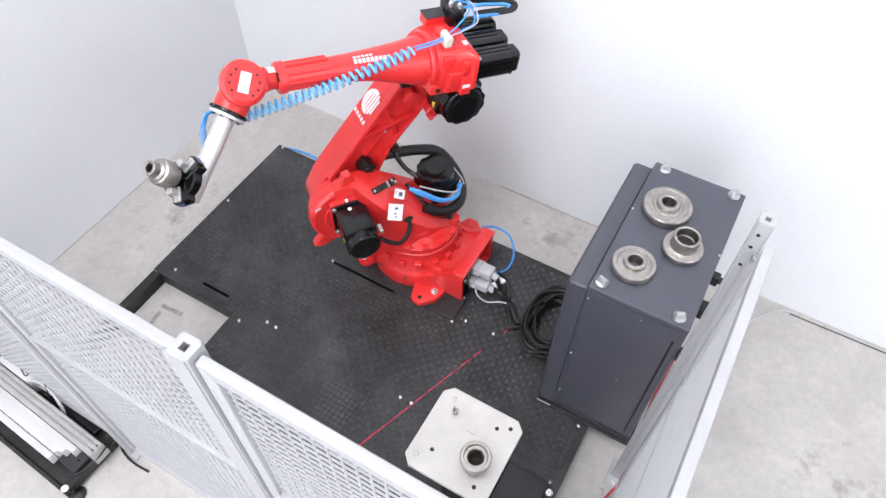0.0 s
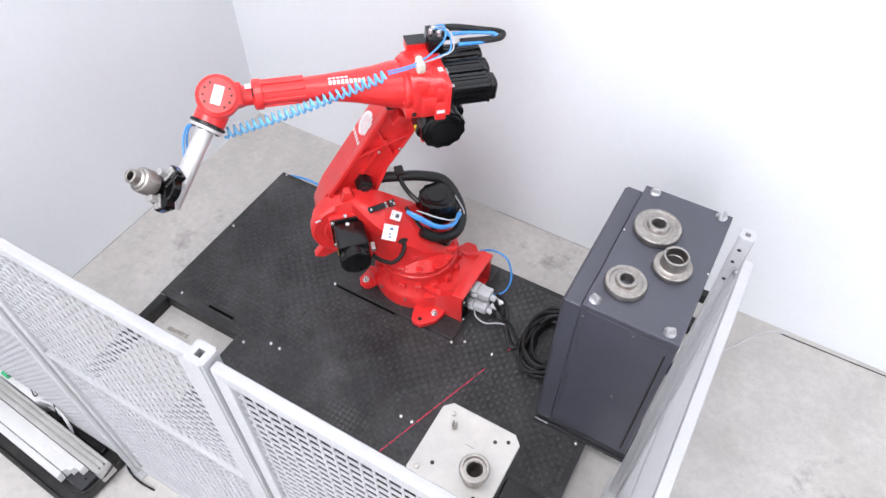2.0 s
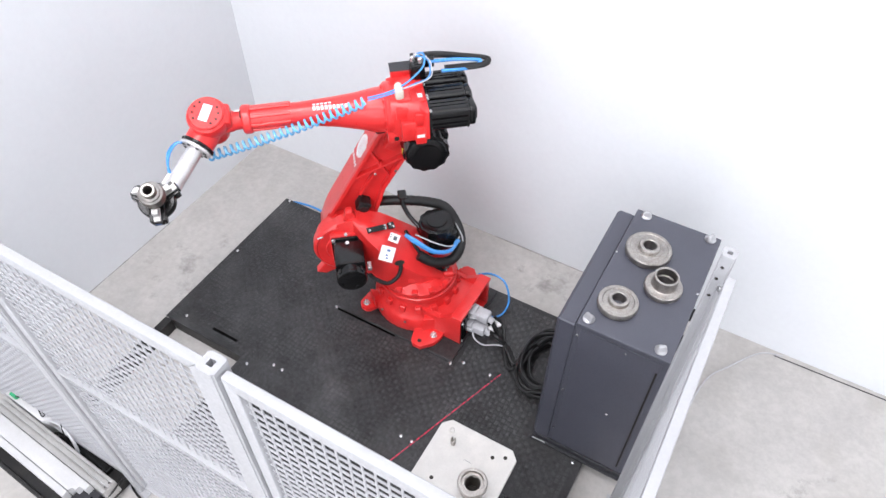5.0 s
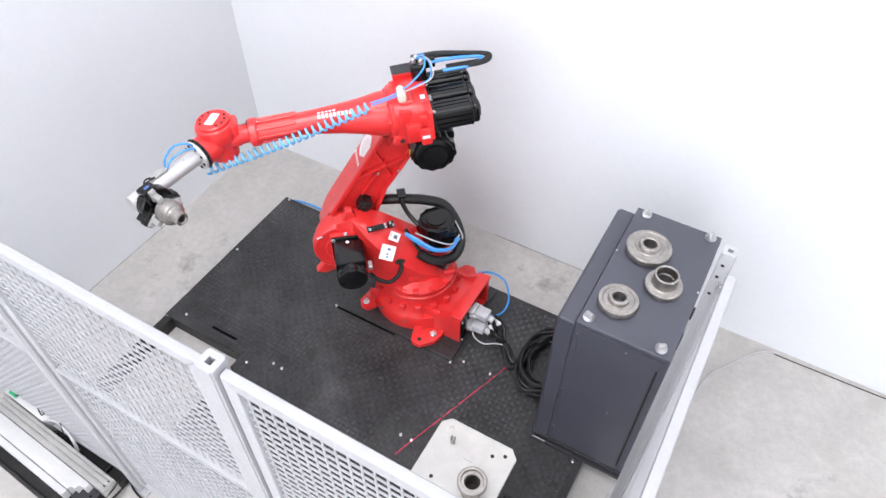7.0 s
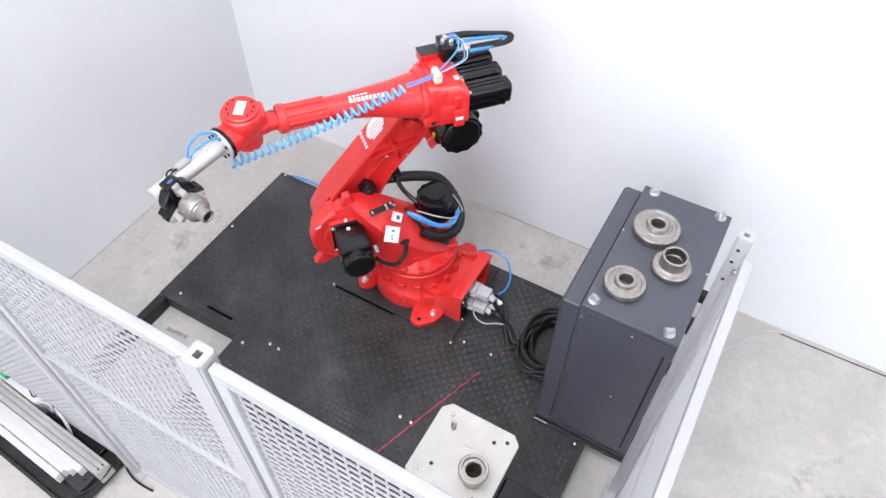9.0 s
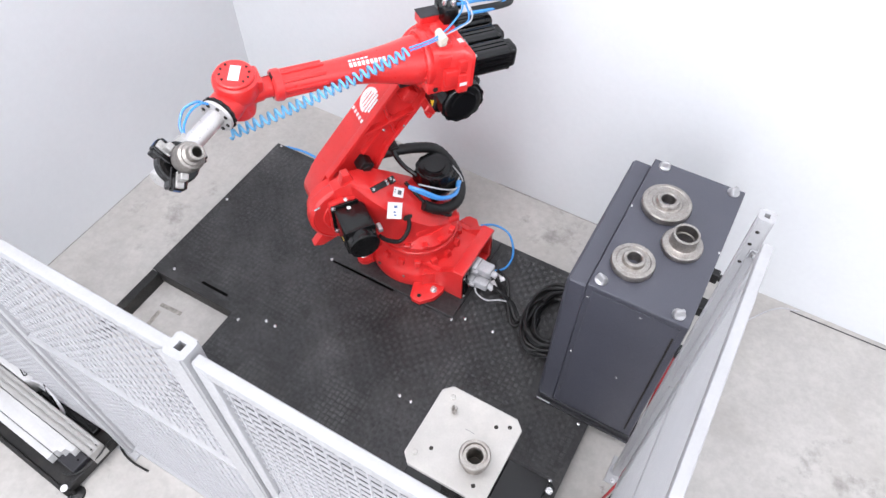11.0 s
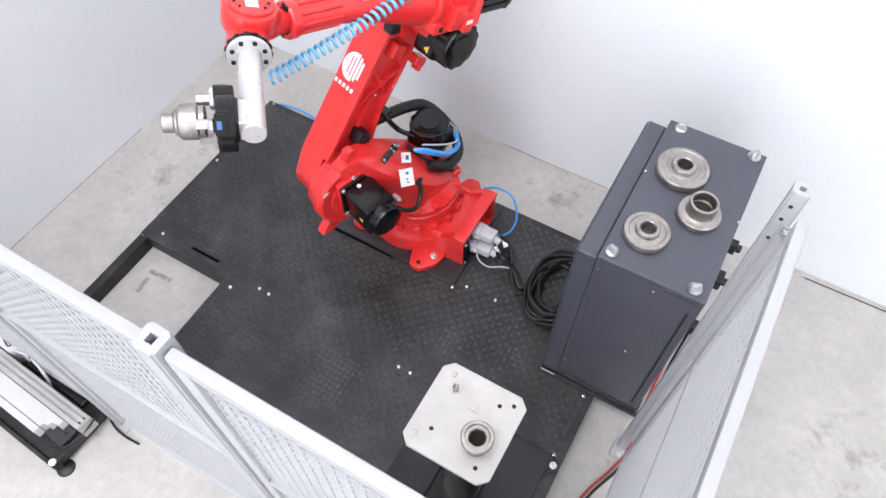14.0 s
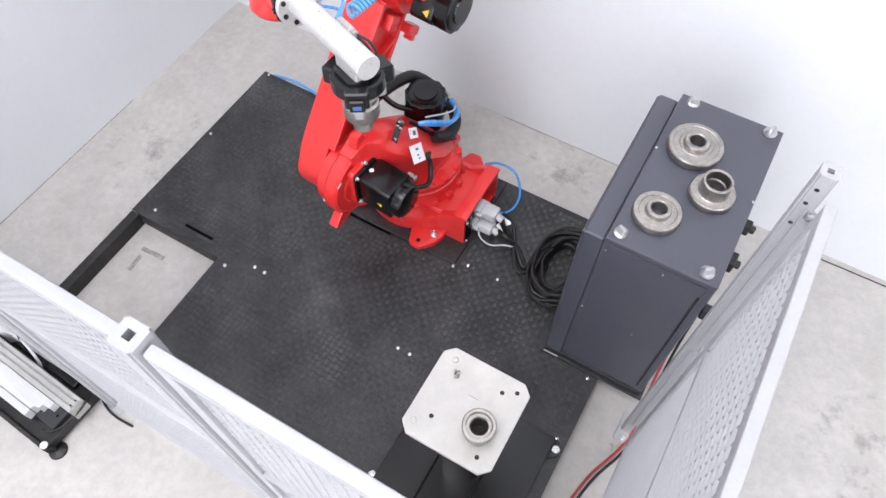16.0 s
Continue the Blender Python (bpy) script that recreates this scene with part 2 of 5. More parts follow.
def thing(name, label, category, m=None, group="", kind=""):
    ob = new(name)
    ob.empty_display_size = 0.1
    if m is not None:
        ob.matrix_world = m
    return tagged(ob, label, category, group, kind)


XZ = Matrix(((1, 0, 0, 0), (0, 0, 1, 0), (0, 1, 0, 0), (0, 0, 0, 1)))  # outline (x, z), height along y
YZ = Matrix(((0, 0, 1, 0), (1, 0, 0, 0), (0, 1, 0, 0), (0, 0, 0, 1)))  # outline (y, z), height along x


# ---- structure ----
FLOOR_Z, WALL_Y, WALL_X = -0.10, 0.51, -0.65


def slab(name, x0, x1, y0, y1, z0, z1, mat, label, category):
    bm = bmesh.new()
    box(bm, x0, x1, y0, y1, z0, z1)
    return tagged(part(name, bm, mat), label, category, kind="structure")


slab("floor", -0.85, 9.0, -8.2, 0.71, -0.25, FLOOR_Z, CONCRETE, "pale stained concrete workshop floor", "floor")
slab("wall_north", -0.85, 9.0, WALL_Y, 0.71, FLOOR_Z, 9.0, WALL, "smooth white painted wall behind the robot", "wall")
slab("wall_west", -0.85, WALL_X, -8.0, WALL_Y, FLOOR_Z, 9.0, WALL, "smooth white painted side wall", "wall")
# south and east walls are unseen, added to enclose the light
slab("wall_south", -0.85, 9.0, -8.2, -8.0, FLOOR_Z, 9.0, WALL, "unseen plain white wall added to close the far side of the hall", "wall")
slab("wall_east", 9.0, 9.2, -8.2, 0.71, FLOOR_Z, 9.0, WALL, "unseen plain white wall added to close the end of the hall", "wall")
JOINT = material("grey_joint", (0.34, 0.33, 0.32), 0.8, vary=0.3, scale=14, fine=0.2)
slab("trim_west", WALL_X, WALL_X + 0.003, -3.2, -0.55, FLOOR_Z, FLOOR_Z + 0.003, JOINT, "thin dark joint along the foot of the wall", "joint")
slab("trim_north", 1.45, 2.6, WALL_Y - 0.003, WALL_Y, FLOOR_Z, FLOOR_Z + 0.003, JOINT, "thin dark joint along the foot of the wall", "joint")
# unseen roof, its height chosen to spread the light
slab("ceiling", -0.85, 9.2, -8.2, 0.71, 9.0, 9.2, CEIL, "unseen white roof added to close the hall", "ceiling")


# ---- robot platform ----
def bar_grid(name, parts, mat, parent):
    """Many thin boxes (x0, x1, y0, y1, z0, z1) in one mesh."""
    verts, faces = [], []
    for x0, x1, y0, y1, z0, z1 in parts:
        n = len(verts)
        verts += [(x0, y0, z0), (x1, y0, z0), (x1, y1, z0), (x0, y1, z0), (x0, y0, z1), (x1, y0, z1), (x1, y1, z1), (x0, y1, z1)]
        faces += [(n, n + 3, n + 2, n + 1), (n + 4, n + 5, n + 6, n + 7), (n, n + 1, n + 5, n + 4), (n + 1, n + 2, n + 6, n + 5), (n + 2, n + 3, n + 7, n + 6), (n + 3, n, n + 4, n + 7)]
    me = bpy.data.meshes.new(name)
    me.from_pydata(verts, [], faces)
    me.materials.append(mat)
    ob = new(name, me)
    ob.parent = parent
    return ob


PX1, PY0 = 2.64, -1.95


def tread_field(name, x0, x1, y0, y1, parent, keep_out=()):
    """Raised lozenges of tread plate, alternating in direction."""
    verts, faces = [], []
    step = 0.0285
    nx, ny = int((x1 - x0) / step), int((y1 - y0) / step)
    for i in range(nx):
        for j in range(ny):
            x, y = x0 + (i + 0.5) * step, y0 + (j + 0.5) * step
            if any(a < x < b and c < y < d for a, b, c, d in keep_out):
                continue
            flip = (i + j) % 2
            for k in range(3):
                o = (k - 1) * 0.0088
                n = len(verts)
                for u, v, z in ((-0.0128, o, 0), (-0.006, o - 0.0024, 0), (0.006, o - 0.0024, 0), (0.0128, o, 0), (0.006, o + 0.0024, 0), (-0.006, o + 0.0024, 0), (-0.007, o, 0.0019), (0.007, o, 0.0015)):
                    verts.append((x + (v if flip else u), y + (u if flip else v), z))
                faces += [(n, n + 1, n + 6), (n + 1, n + 2, n + 7, n + 6), (n + 2, n + 3, n + 7), (n + 3, n + 4, n + 7), (n + 4, n + 5, n + 6, n + 7), (n + 5, n, n + 6)]
    me = bpy.data.meshes.new(name)
    me.from_pydata(verts, [], faces)
    me.materials.append(TREAD)
    ob = new(name, me)
    ob.parent = parent
    return tagged(ob, "worn raised lozenge tread of the steel plate", kind="stuff")


def platform():
    base = thing("robot_platform", "black steel tread plate platform with a cut-out pit", "platform", pose(0, 0, 0))
    t = 0.008
    plates = [(0.0, 1.30, -1.175, 0.0), (1.3008, PX1, -1.175, 0.0), (0.61, 1.60, PY0, -1.1758), (1.6008, PX1, PY0, -1.1758), (0.0, 0.607, -1.212, -1.1758)]
    for x0, x1, y0, y1 in plates:
        bm = bmesh.new()
        box(bm, x0, x1, y0, y1, -t, 0)
        part("tread_plate", bm, PLATE, base)
    frame_bars = [(0.0, 0.055, PY0, -1.215), (0.0, 0.06, -1.20, -0.004), (0.06, PX1, -0.06, -0.004), (PX1 - 0.06, PX1, PY0 + 0.06, -0.06), (0.6, PX1, PY0, PY0 + 0.06), (0.605, 0.66, PY0 + 0.06, -1.215), (0.055, 0.66, -1.215, -1.16), (1.2, 1.27, PY0 + 0.06, -0.06)]
    for i, (x0, x1, y0, y1) in enumerate(frame_bars):
        bm = bmesh.new()
        box(bm, x0, x1, y0, y1, FLOOR_Z, (-0.004 if i == 0 else -t), 0.002)
        part("frame_beam", bm, FRAME_STEEL, base)
    # fork slot beside the pit, its shade drawn as a flat black strip
    bm = bmesh.new()
    box(bm, 0.325, 0.515, -1.149, -1.133, 0.0005, 0.0025)
    part("slot", bm, GAP, base, "black strip for the shade in a narrow slot of the plate")
    # shaded groove along the pad, drawn as a flat black strip
    bm = bmesh.new()
    box(bm, 0.905, 1.33, -0.637, -0.626, 0.0005, 0.0025)
    part("slot", bm, GAP, base, "black strip for the shade of the groove along the mounting pad")
    tread_field("tread", 0.01, PX1 - 0.01, PY0 + 0.01, -0.012, base, keep_out=((-1, 0.62, -3, -1.17), (0.88, 1.74, -0.635, 0.01), (0.32, 0.52, -1.155, -1.125), (1.94, 2.61, -1.95, -1.17), (2.30, 2.9, -0.83, 0.1)))
    bolts = [(0.03, -0.57), (0.116, -1.15), (0.673, -1.235), (0.817, -1.163), (0.881, -1.165), (1.713, -1.175), (1.781, -1.174), (1.72, -0.632), (1.787, -0.59), (1.962, -0.587), (2.594, -0.849), (0.89, -0.625), (0.037, -0.012), (2.59, -1.19), (1.925, -1.755)]
    bm = bmesh.new()
    lathe(bm, [(0.0095, 0.0), (0.0085, 0.004), (0.004, 0.006), (0, 0.006)], 12)
    me = finish(bm, "plate_screw", BRIGHT)
    for x, y in bolts:
        shared("plate_screw", me, base, pose(x, y, 0))
    # mounting pad of the robot
    bm = bmesh.new()
    box(bm, 0.90, 1.725, -0.622, -0.01, 0.0, 0.014, 0.002)
    part("mounting_pad", bm, PLATE, base, "thick smooth black steel pad")
    return base


platform()


# ---- control cabinet ----
def cabinet():
    ob = thing("control_cabinet", "slate grey steel robot control cabinet with lifting lugs", "cabinet", pose(0, 0, 0))
    bm = bmesh.new()
    box(bm, 2.425, 2.84, -0.812, -0.04, 0.06, 1.118, 0.004)
    part("body", bm, CAB, ob)
    bm = bmesh.new()
    box(bm, 2.4285, 2.838, -0.828, -0.040, 1.12, 1.142, 0.003)
    part("top_panel", bm, CAB, ob)
    bm = bmesh.new()
    box(bm, 2.345, 2.424, -0.812, -0.045, 0.05, 1.10, 0.006)
    box(bm, 2.338, 2.346, -0.806, -0.05, 0.07, 1.09, 0.003)
    part("door", bm, CAB, ob, "slate grey flat cabinet door")
    bm = bmesh.new()
    box(bm, 2.35, 2.845, -0.818, -0.04, 0.004, 0.056, 0.003)
    box(bm, 2.335, 2.855, -0.83, -0.03, 0.004, 0.018, 0.002)
    part("plinth", bm, CAB_DARK, ob, "dark charcoal steel plinth")
    bm = bmesh.new()
    box(bm, 2.45, 2.815, -0.8155, -0.811, 0.10, 1.09, 0.0015)
    part("side_panel", bm, CAB, ob)
    # no opening is cut here; a dark strip gives the gap's shade
    bm = bmesh.new()
    box(bm, 2.800, 2.808, -0.8185, -0.8158, 0.12, 1.02)
    part("gap_shade_strip", bm, BORE, ob, "dark strip for the shade of a gap beside the panel")
    bm = bmesh.new()
    box(bm, 2.345, 2.42, -0.834, -0.829, 0.02, 0.032, 0.001)
    part("door_sill", bm, ZINC, ob, "bare metal strip")
    bm = bmesh.new()
    # squat cast cones cut by two slanting flats
    rows = [[(r * math.cos(2 * math.pi * k / 24), max(-cut, min(cut, r * math.sin(2 * math.pi * k / 24))), z) for k in range(24)] for r, cut, z in ((0.026, 0.026, 0.0), (0.0265, 0.0265, 0.006), (0.024, 0.014, 0.011), (0.021, 0.0085, 0.024), (0.015, 0.006, 0.031), (0.008, 0.004, 0.033))]
    loft(bm, rows)
    me = finish(bm, "lifting_lug", LUG)
    for x, y, r in ((2.481, -0.072, 10), (2.791, -0.070, 70), (2.467, -0.785, -30), (2.784, -0.787, 40)):
        shared("lifting_lug", me, ob, pose(x, y, 1.142, 0, 0, r))
    bm = bmesh.new()
    lathe(bm, [(0.0055, 0.0), (0.005, 0.003), (0, 0.004)], 10)
    me = finish(bm, "rivet", BRIGHT)
    for x, y in ((2.435, -0.36), (2.832, -0.42)):
        shared("rivet", me, ob, pose(x, y, 1.142))
    for x, z in ((2.44, 1.04), (2.66, 1.06), (2.44, 0.58), (2.67, 0.55), (2.44, 0.2)):
        shared("rivet", me, ob, pose(x, -0.8155 if x > 2.45 else -0.812, z, 90))
    for y, z, s in ((-0.80, 0.93, 0.02), (-0.60, 1.0, 0.03), (-0.44, 1.02, 0.018)):
        bm = bmesh.new()
        box(bm, 2.84, 2.875, y - s, y + s, z - 0.03, z + 0.03, 0.004)
        cyl(bm, (2.875, y, z), (2.893, y, z), 0.016, seg=16, edge=0.003)
        part("latch", bm, RUBBER, ob, "black plastic latch")
    return ob


cabinet()


def gear(name, label, profile, x, y, z, tilt=0, grow=1.09):
    bm = bmesh.new()
    lathe(bm, [(r * grow, z * grow) for r, z in profile], 56, closed=True)
    ob = part(name, bm, STEEL)
    ob.matrix_world = pose(x, y, z, 0, 0, tilt)
    return tagged(ob, label, "machine part", "steel workpieces")


GEAR_A = [(0.027, 0.0), (0.090, 0.0), (0.096, 0.006), (0.096, 0.030), (0.092, 0.035), (0.080, 0.036), (0.077, 0.033), (0.060, 0.034), (0.057, 0.038), (0.047, 0.038), (0.044, 0.050), (0.041, 0.053), (0.031, 0.053), (0.027, 0.049)]
GEAR_B = [(0.026, 0.0), (0.076, 0.0), (0.081, 0.006), (0.081, 0.026), (0.078, 0.031), (0.064, 0.032), (0.061, 0.029), (0.050, 0.030), (0.043, 0.031), (0.041, 0.046), (0.038, 0.049), (0.029, 0.049), (0.026, 0.045)]
HUB = [(0.036, 0.0), (0.073, 0.0), (0.077, 0.005), (0.077, 0.024), (0.073, 0.029), (0.060, 0.030), (0.052, 0.034), (0.050, 0.040), (0.050, 0.082), (0.048, 0.085), (0.042, 0.085), (0.040, 0.082), (0.040, 0.045), (0.036, 0.040)]
gear("gear_blank", "large stepped grey steel gear blank on the cabinet", GEAR_A, 2.562, -0.298, 1.1425)
gear("gear_blank", "smaller stepped grey steel gear blank on the cabinet", GEAR_B, 2.546, -0.655, 1.1425)
gear("flanged_hub", "flanged grey steel hub with a tall collar", HUB, 2.688, -0.472, 1.1425)


# ---- fixture table ----
def fixture_table():
    ob = thing("fixture_table", "aluminium fixture plate on a black pedestal", "table", pose(0, 0, 0))
    x0, x1, y0, y1, c = 2.085, 2.438, -1.703, -1.340, 0.034
    bm = bmesh.new()
    prism(bm, [(x0 + c, y0), (x1 - c, y0), (x1, y0 + c), (x1, y1 - c), (x1 - c, y1), (x0 + c, y1), (x0, y1 - c), (x0, y0 + c)], 0.815, 0.835, bevel=0.0015, seg=1)
    part("top_plate", bm, ALU_TOP, ob, "milled aluminium plate with chamfered corners")
    bm = bmesh.new()
    cyl(bm, (2.262, -1.522, 0.02), (2.262, -1.522, 0.80), 0.085, seg=40)
    cyl(bm, (2.262, -1.522, 0.795), (2.262, -1.522, 0.815), 0.13, seg=40, edge=0.003)
    part("column", bm, BLACK_PAINT, ob, "black round steel column")
    for a, b in ((1.95, 2.155), (2.16, 2.365), (2.37, 2.585)):
        bm = bmesh.new()
        box(bm, a, b, -1.93, -1.20, 0.002, 0.03 if a > 2.1 and b < 2.4 else 0.024, 0.003)
        part("foot_plate", bm, BLACK_PAINT, ob, "smooth black steel foot plate")
    bm = bmesh.new()
    prism(bm, [(2.59, -1.30), (2.625, -1.27), (2.625, -1.22), (2.59, -1.195)], 0.002, 0.02, bevel=0.003, seg=1)
    part("clamp", bm, BLACK_PAINT, ob)
    for p, r in (((2.607, -1.245, 0.02), 0.012), ((1.935, -1.752, 0.003), 0.010)):
        bm = bmesh.new()
        bolt_head(bm, p, (0, 0, 1), r, r)
        part("anchor_bolt", bm, BRIGHT, ob, "bright hexagon bolt")
    # holes as thin dark discs on the plate, shade put into their colour
    bm = bmesh.new()
    lathe(bm, [(0.0, 0.0), (0.0085, 0.0), (0.0085, 0.0006), (0, 0.0006)], 16)
    me = finish(bm, "hole", BORE)
    for x, y in ((2.392, -1.385), (2.345, -1.41), (2.168, -1.608), (2.375, -1.655)):
        shared("hole", me, ob, pose(x, y, 0.835))
    # centre hole likewise, a disc coloured as its shaded inside
    bm = bmesh.new()
    lathe(bm, [(0.0, 0.0), (0.03, 0.0), (0.03, 0.0006), (0, 0.0006)], 28)
    part("centre_hole", bm, BORE, ob, "flat dark disc for the shade in the centre hole", pose(2.339, -1.582, 0.835))
    bm = bmesh.new()
    lathe(bm, [(0.0, 0.0), (0.011, 0.0), (0.011, 0.006), (0.008, 0.008), (0, 0.008)], 16)
    me = finish(bm, "dowel", ALU_TOP)
    for x, y in ((2.122, -1.652), (2.140, -1.385)):
        shared("dowel", me, ob, pose(x, y, 0.835))
    bm = bmesh.new()
    cyl(bm, (2.173, -1.436, 0.835), (2.173, -1.436, 0.862), 0.0105, seg=20, edge=0.002)
    for d in (-0.0068, 0.0068):
        box(bm, 2.173 + d - 0.0034, 2.173 + d + 0.0034, -1.444, -1.428, 0.861, 0.882, 0.002)
    part("locating_pin", bm, STEEL, ob, "forked steel locating pin")
    bm = bmesh.new()
    box(bm, 2.245, 2.285, -1.477, -1.4755, 0.8352, 0.8356)
    part("scribe_mark", bm, INK, ob)
    return ob


fixture_table()
SLEEVE_T = [(0.026, 0.0), (0.036, 0.0), (0.040, 0.004), (0.042, 0.05), (0.052, 0.062), (0.054, 0.066), (0.054, 0.088), (0.051, 0.091), (0.042, 0.091), (0.040, 0.086), (0.040, 0.080), (0.030, 0.080), (0.026, 0.074)]
gear("bearing_sleeve", "stepped grey steel bearing sleeve on the fixture plate", SLEEVE_T, 2.339, -1.582, 0.8365)


# ---- safety fence ----
TOP = 2.018


def mesh_bars(x0, x1, z0, z1, step=0.040, w=0.0027, flat=0.0016, deep=0.0030):
    """Grid of flat strips on edge and thin uprights in the plane y = 0."""
    out = []
    n = round((x1 - x0) / step)
    for i in range(1, n):
        x = x0 + (x1 - x0) * i / n
        out.append((x - w, x + w, -0.0021, 0.0021, z0, z1))
    n = round((z1 - z0) / step)
    for j in range(1, n):
        z = z0 + (z1 - z0) * j / n
        out.append((x0, x1, -deep, deep, z - flat, z + flat))
    return out


def fence_panel(m, width, label, mid=1.13, top=TOP, deep=0.0030):
    ob = thing("safety_fence", label, "fence", m, "safety fence panels")
    b, d = 0.022, 0.0155
    z0, z1 = 0.10, top - FLOOR_Z - 0.005
    e = b * 2.1
    # uprights mitred into the top rail
    top_rail = [(0, z1), (width, z1), (width - 0.045, z1 - 0.045), (0.045, z1 - 0.045)]
    uprights = [[(0, z0), (0.045, z0), (0.045, z1 - 0.0455), (0, z1 - 0.0005)], [(width - 0.045, z0), (width, z0), (width, z1 - 0.0005), (width - 0.045, z1 - 0.0455)]]
    for o in [top_rail] + uprights:
        bm = bmesh.new()
        prism(bm, o, -d, d, XZ, bevel=0.005, seg=3)
        part("frame_rail", bm, WHITE, ob)
    for a, c in ((z0, z0 + b), (mid + 0.1, mid + 0.1 + b)):
        bm = bmesh.new()
        box(bm, e, width - e, -d, d, a, c, 0.004, seg=2)
        part("frame_rail", bm, WHITE, ob)
    g = bar_grid("wire_mesh", mesh_bars(b, width - b, z0 + b / 2, z1 - 0.04, deep=deep), WHITE, ob)
    tagged(g, "white welded square wire mesh", kind="stuff")
    return ob


def fence_post(x, y, label, size=0.058, tall=None, long_y=False):
    ob = thing("fence_post", label, "fence post", pose(x, y, FLOOR_Z), "safety fence posts")
    h, s, w = (tall or TOP) - FLOOR_Z, size / 2, size * 0.33
    bm = bmesh.new()
    prof_o = [(-s, -s), (s, -s), (s, s), (-s, s)]
    prof_i = [(-s + w, -s + w), (s - w, -s + w), (s - w, s - w), (-s + w, s - w)]
    vo = [[bm.verts.new((a, b, z)) for a, b in prof_o] for z in (0.008, h)]
    vi = [[bm.verts.new((a, b, z)) for a, b in prof_i] for z in (0.02, h)]
    for i in range(4):
        j = (i + 1) % 4
        bm.faces.new((vo[0][i], vo[0][j], vo[1][j], vo[1][i]))
        bm.faces.new((vi[0][j], vi[0][i], vi[1][i], vi[1][j]))
        bm.faces.new((vo[1][i], vo[1][j], vi[1][j], vi[1][i]))
    bm.faces.new(vo[0][::-1])
    bm.faces.new(vi[0])
    long_edges = [e for e in bm.edges if abs(e.verts[0].co.z - e.verts[1].co.z) > 1 and max(abs(e.verts[0].co.x), abs(e.verts[0].co.y)) > s - 1e-4]
    bmesh.ops.bevel(bm, geom=long_edges, offset=0.006, segments=3, affect="EDGES")
    part("tube", bm, WHITE, ob)
    bm = bmesh.new()
    hx, hy = (0.04, 0.075) if long_y else (0.075, 0.042)
    box(bm, -hx, hx, -hy, hy, 0.0, 0.008, 0.002)
    part("foot_plate", bm, WHITE, ob)
    for a in (0.055, -0.055):
        bm = bmesh.new()
        bolt_head(bm, (0, a, 0.008) if long_y else (a, 0, 0.008), (0, 0, 1), 0.008, 0.008)
        part("anchor_bolt", bm, ZINC, ob)
    return ob


FY = -2.075
fence_panel(pose(0.672, FY, FLOOR_Z), 1.085, "white tubular fence panel with square wire mesh")
fence_panel(pose(1.836, FY, FLOOR_Z), 0.99, "white tubular fence panel with square wire mesh beside the pedestal")
fence_panel(pose(-0.48, FY, FLOOR_Z), 1.07, "white tubular fence panel reaching the side wall")
fence_post(1.797, FY + 0.002, "white square tube fence post with an open top", 0.062, tall=2.032)
fence_post(0.632, FY, "white square tube fence post between the panels")
fence_post(2.858, FY, "white square tube corner post of the fence")
RIGHT_X = 2.892
fence_panel(pose(RIGHT_X, -2.035, FLOOR_Z, 0, 0, 90), 1.015, "white tubular fence panel beside the cabinet", top=1.93, deep=0.007)


def slotted_post():
    ob = fence_post(2.860, -0.945, "white open-topped fence post with a slotted strip", 0.046, 1.95, long_y=True)
    # two toothed mounting channels on the face towards the panel
    for z0, z1, x1, n in ((1.10, 1.93, 0.037, 32), (0.16, 1.04, 0.033, 34)):
        bm = bmesh.new()
        box(bm, 0.003, 0.007, -0.034, -0.0235, z0, z1, 0.001)
        box(bm, 0.0072, x1 - 0.008, -0.0265, -0.0235, z0, z1, 0.001)
        step = (z1 - z0) / n
        for i in range(n):
            z = z0 + step * i
            prism(bm, [(x1 - 0.009, z + 0.001), (x1 - 0.002, z + step * 0.12), (x1, z + step * 0.5), (x1 - 0.002, z + step * 0.70), (x1 - 0.009, z + step * 0.86)], -0.0275, -0.0225, XZ)
        part("toothed_strip", bm, WHITE, ob, "pale toothed mounting strip")
    # post holes: dark discs coloured like shaded openings
    for z, a in ((2.0, -0.004), (1.945, -0.006), (1.86, -0.006)):
        bm = bmesh.new()
        cyl(bm, (a, -0.0231, z), (a, -0.0237, z), 0.006, seg=14)
        part("hole", bm, BORE, ob)
    bm = bmesh.new()
    box(bm, 0.010, 0.030, -0.037, -0.0275, 1.90, 1.925, 0.003)
    bolt_head(bm, (0.020, -0.037, 1.912), (0, -1, 0), 0.007, 0.006)
    part("clip", bm, ZINC, ob, "small bolted metal clip")


slotted_post()


# ---- robot ----
ROBOT_X, ROBOT_Y = 1.304, -0.298
TIMES = [0.0, 0.5, 1.0, 1.5, 2.0, 2.5, 3.0, 3.5, 4.0, 4.3, 6.2, 6.5, 7.0, 7.5, 8.0, 8.5, 9.0, 11.5, 12.0, 12.5, 13.0, 13.5, 14.0, 14.5, 15.0, 15.5, 16.0]
J1 = [54.5, 53.8, 50.4, 48.0, 45.2, 42.9, 40.7, 40.7, 40.7, 40.4, 38.0, 38.2, 40.5, 42.5, 44.8, 47.2, 49.9, 56.6, 59.3, 62.4, 65.7, 69.2, 72.3, 76.1, 78.4, 81.7, 84.7]
J2 = [-40.6, -40.1, -38.3, -36.3, -33.8, -31.7, -29.6, -29.6, -29.5, -29.5, -28.8, -29.0, -31.6, -34.3, -36.9, -39.0, -41.2, -40.4, -40.0, -39.6, -39.4, -38.9, -38.7, -38.2, -38.0, -38.1, -38.5]
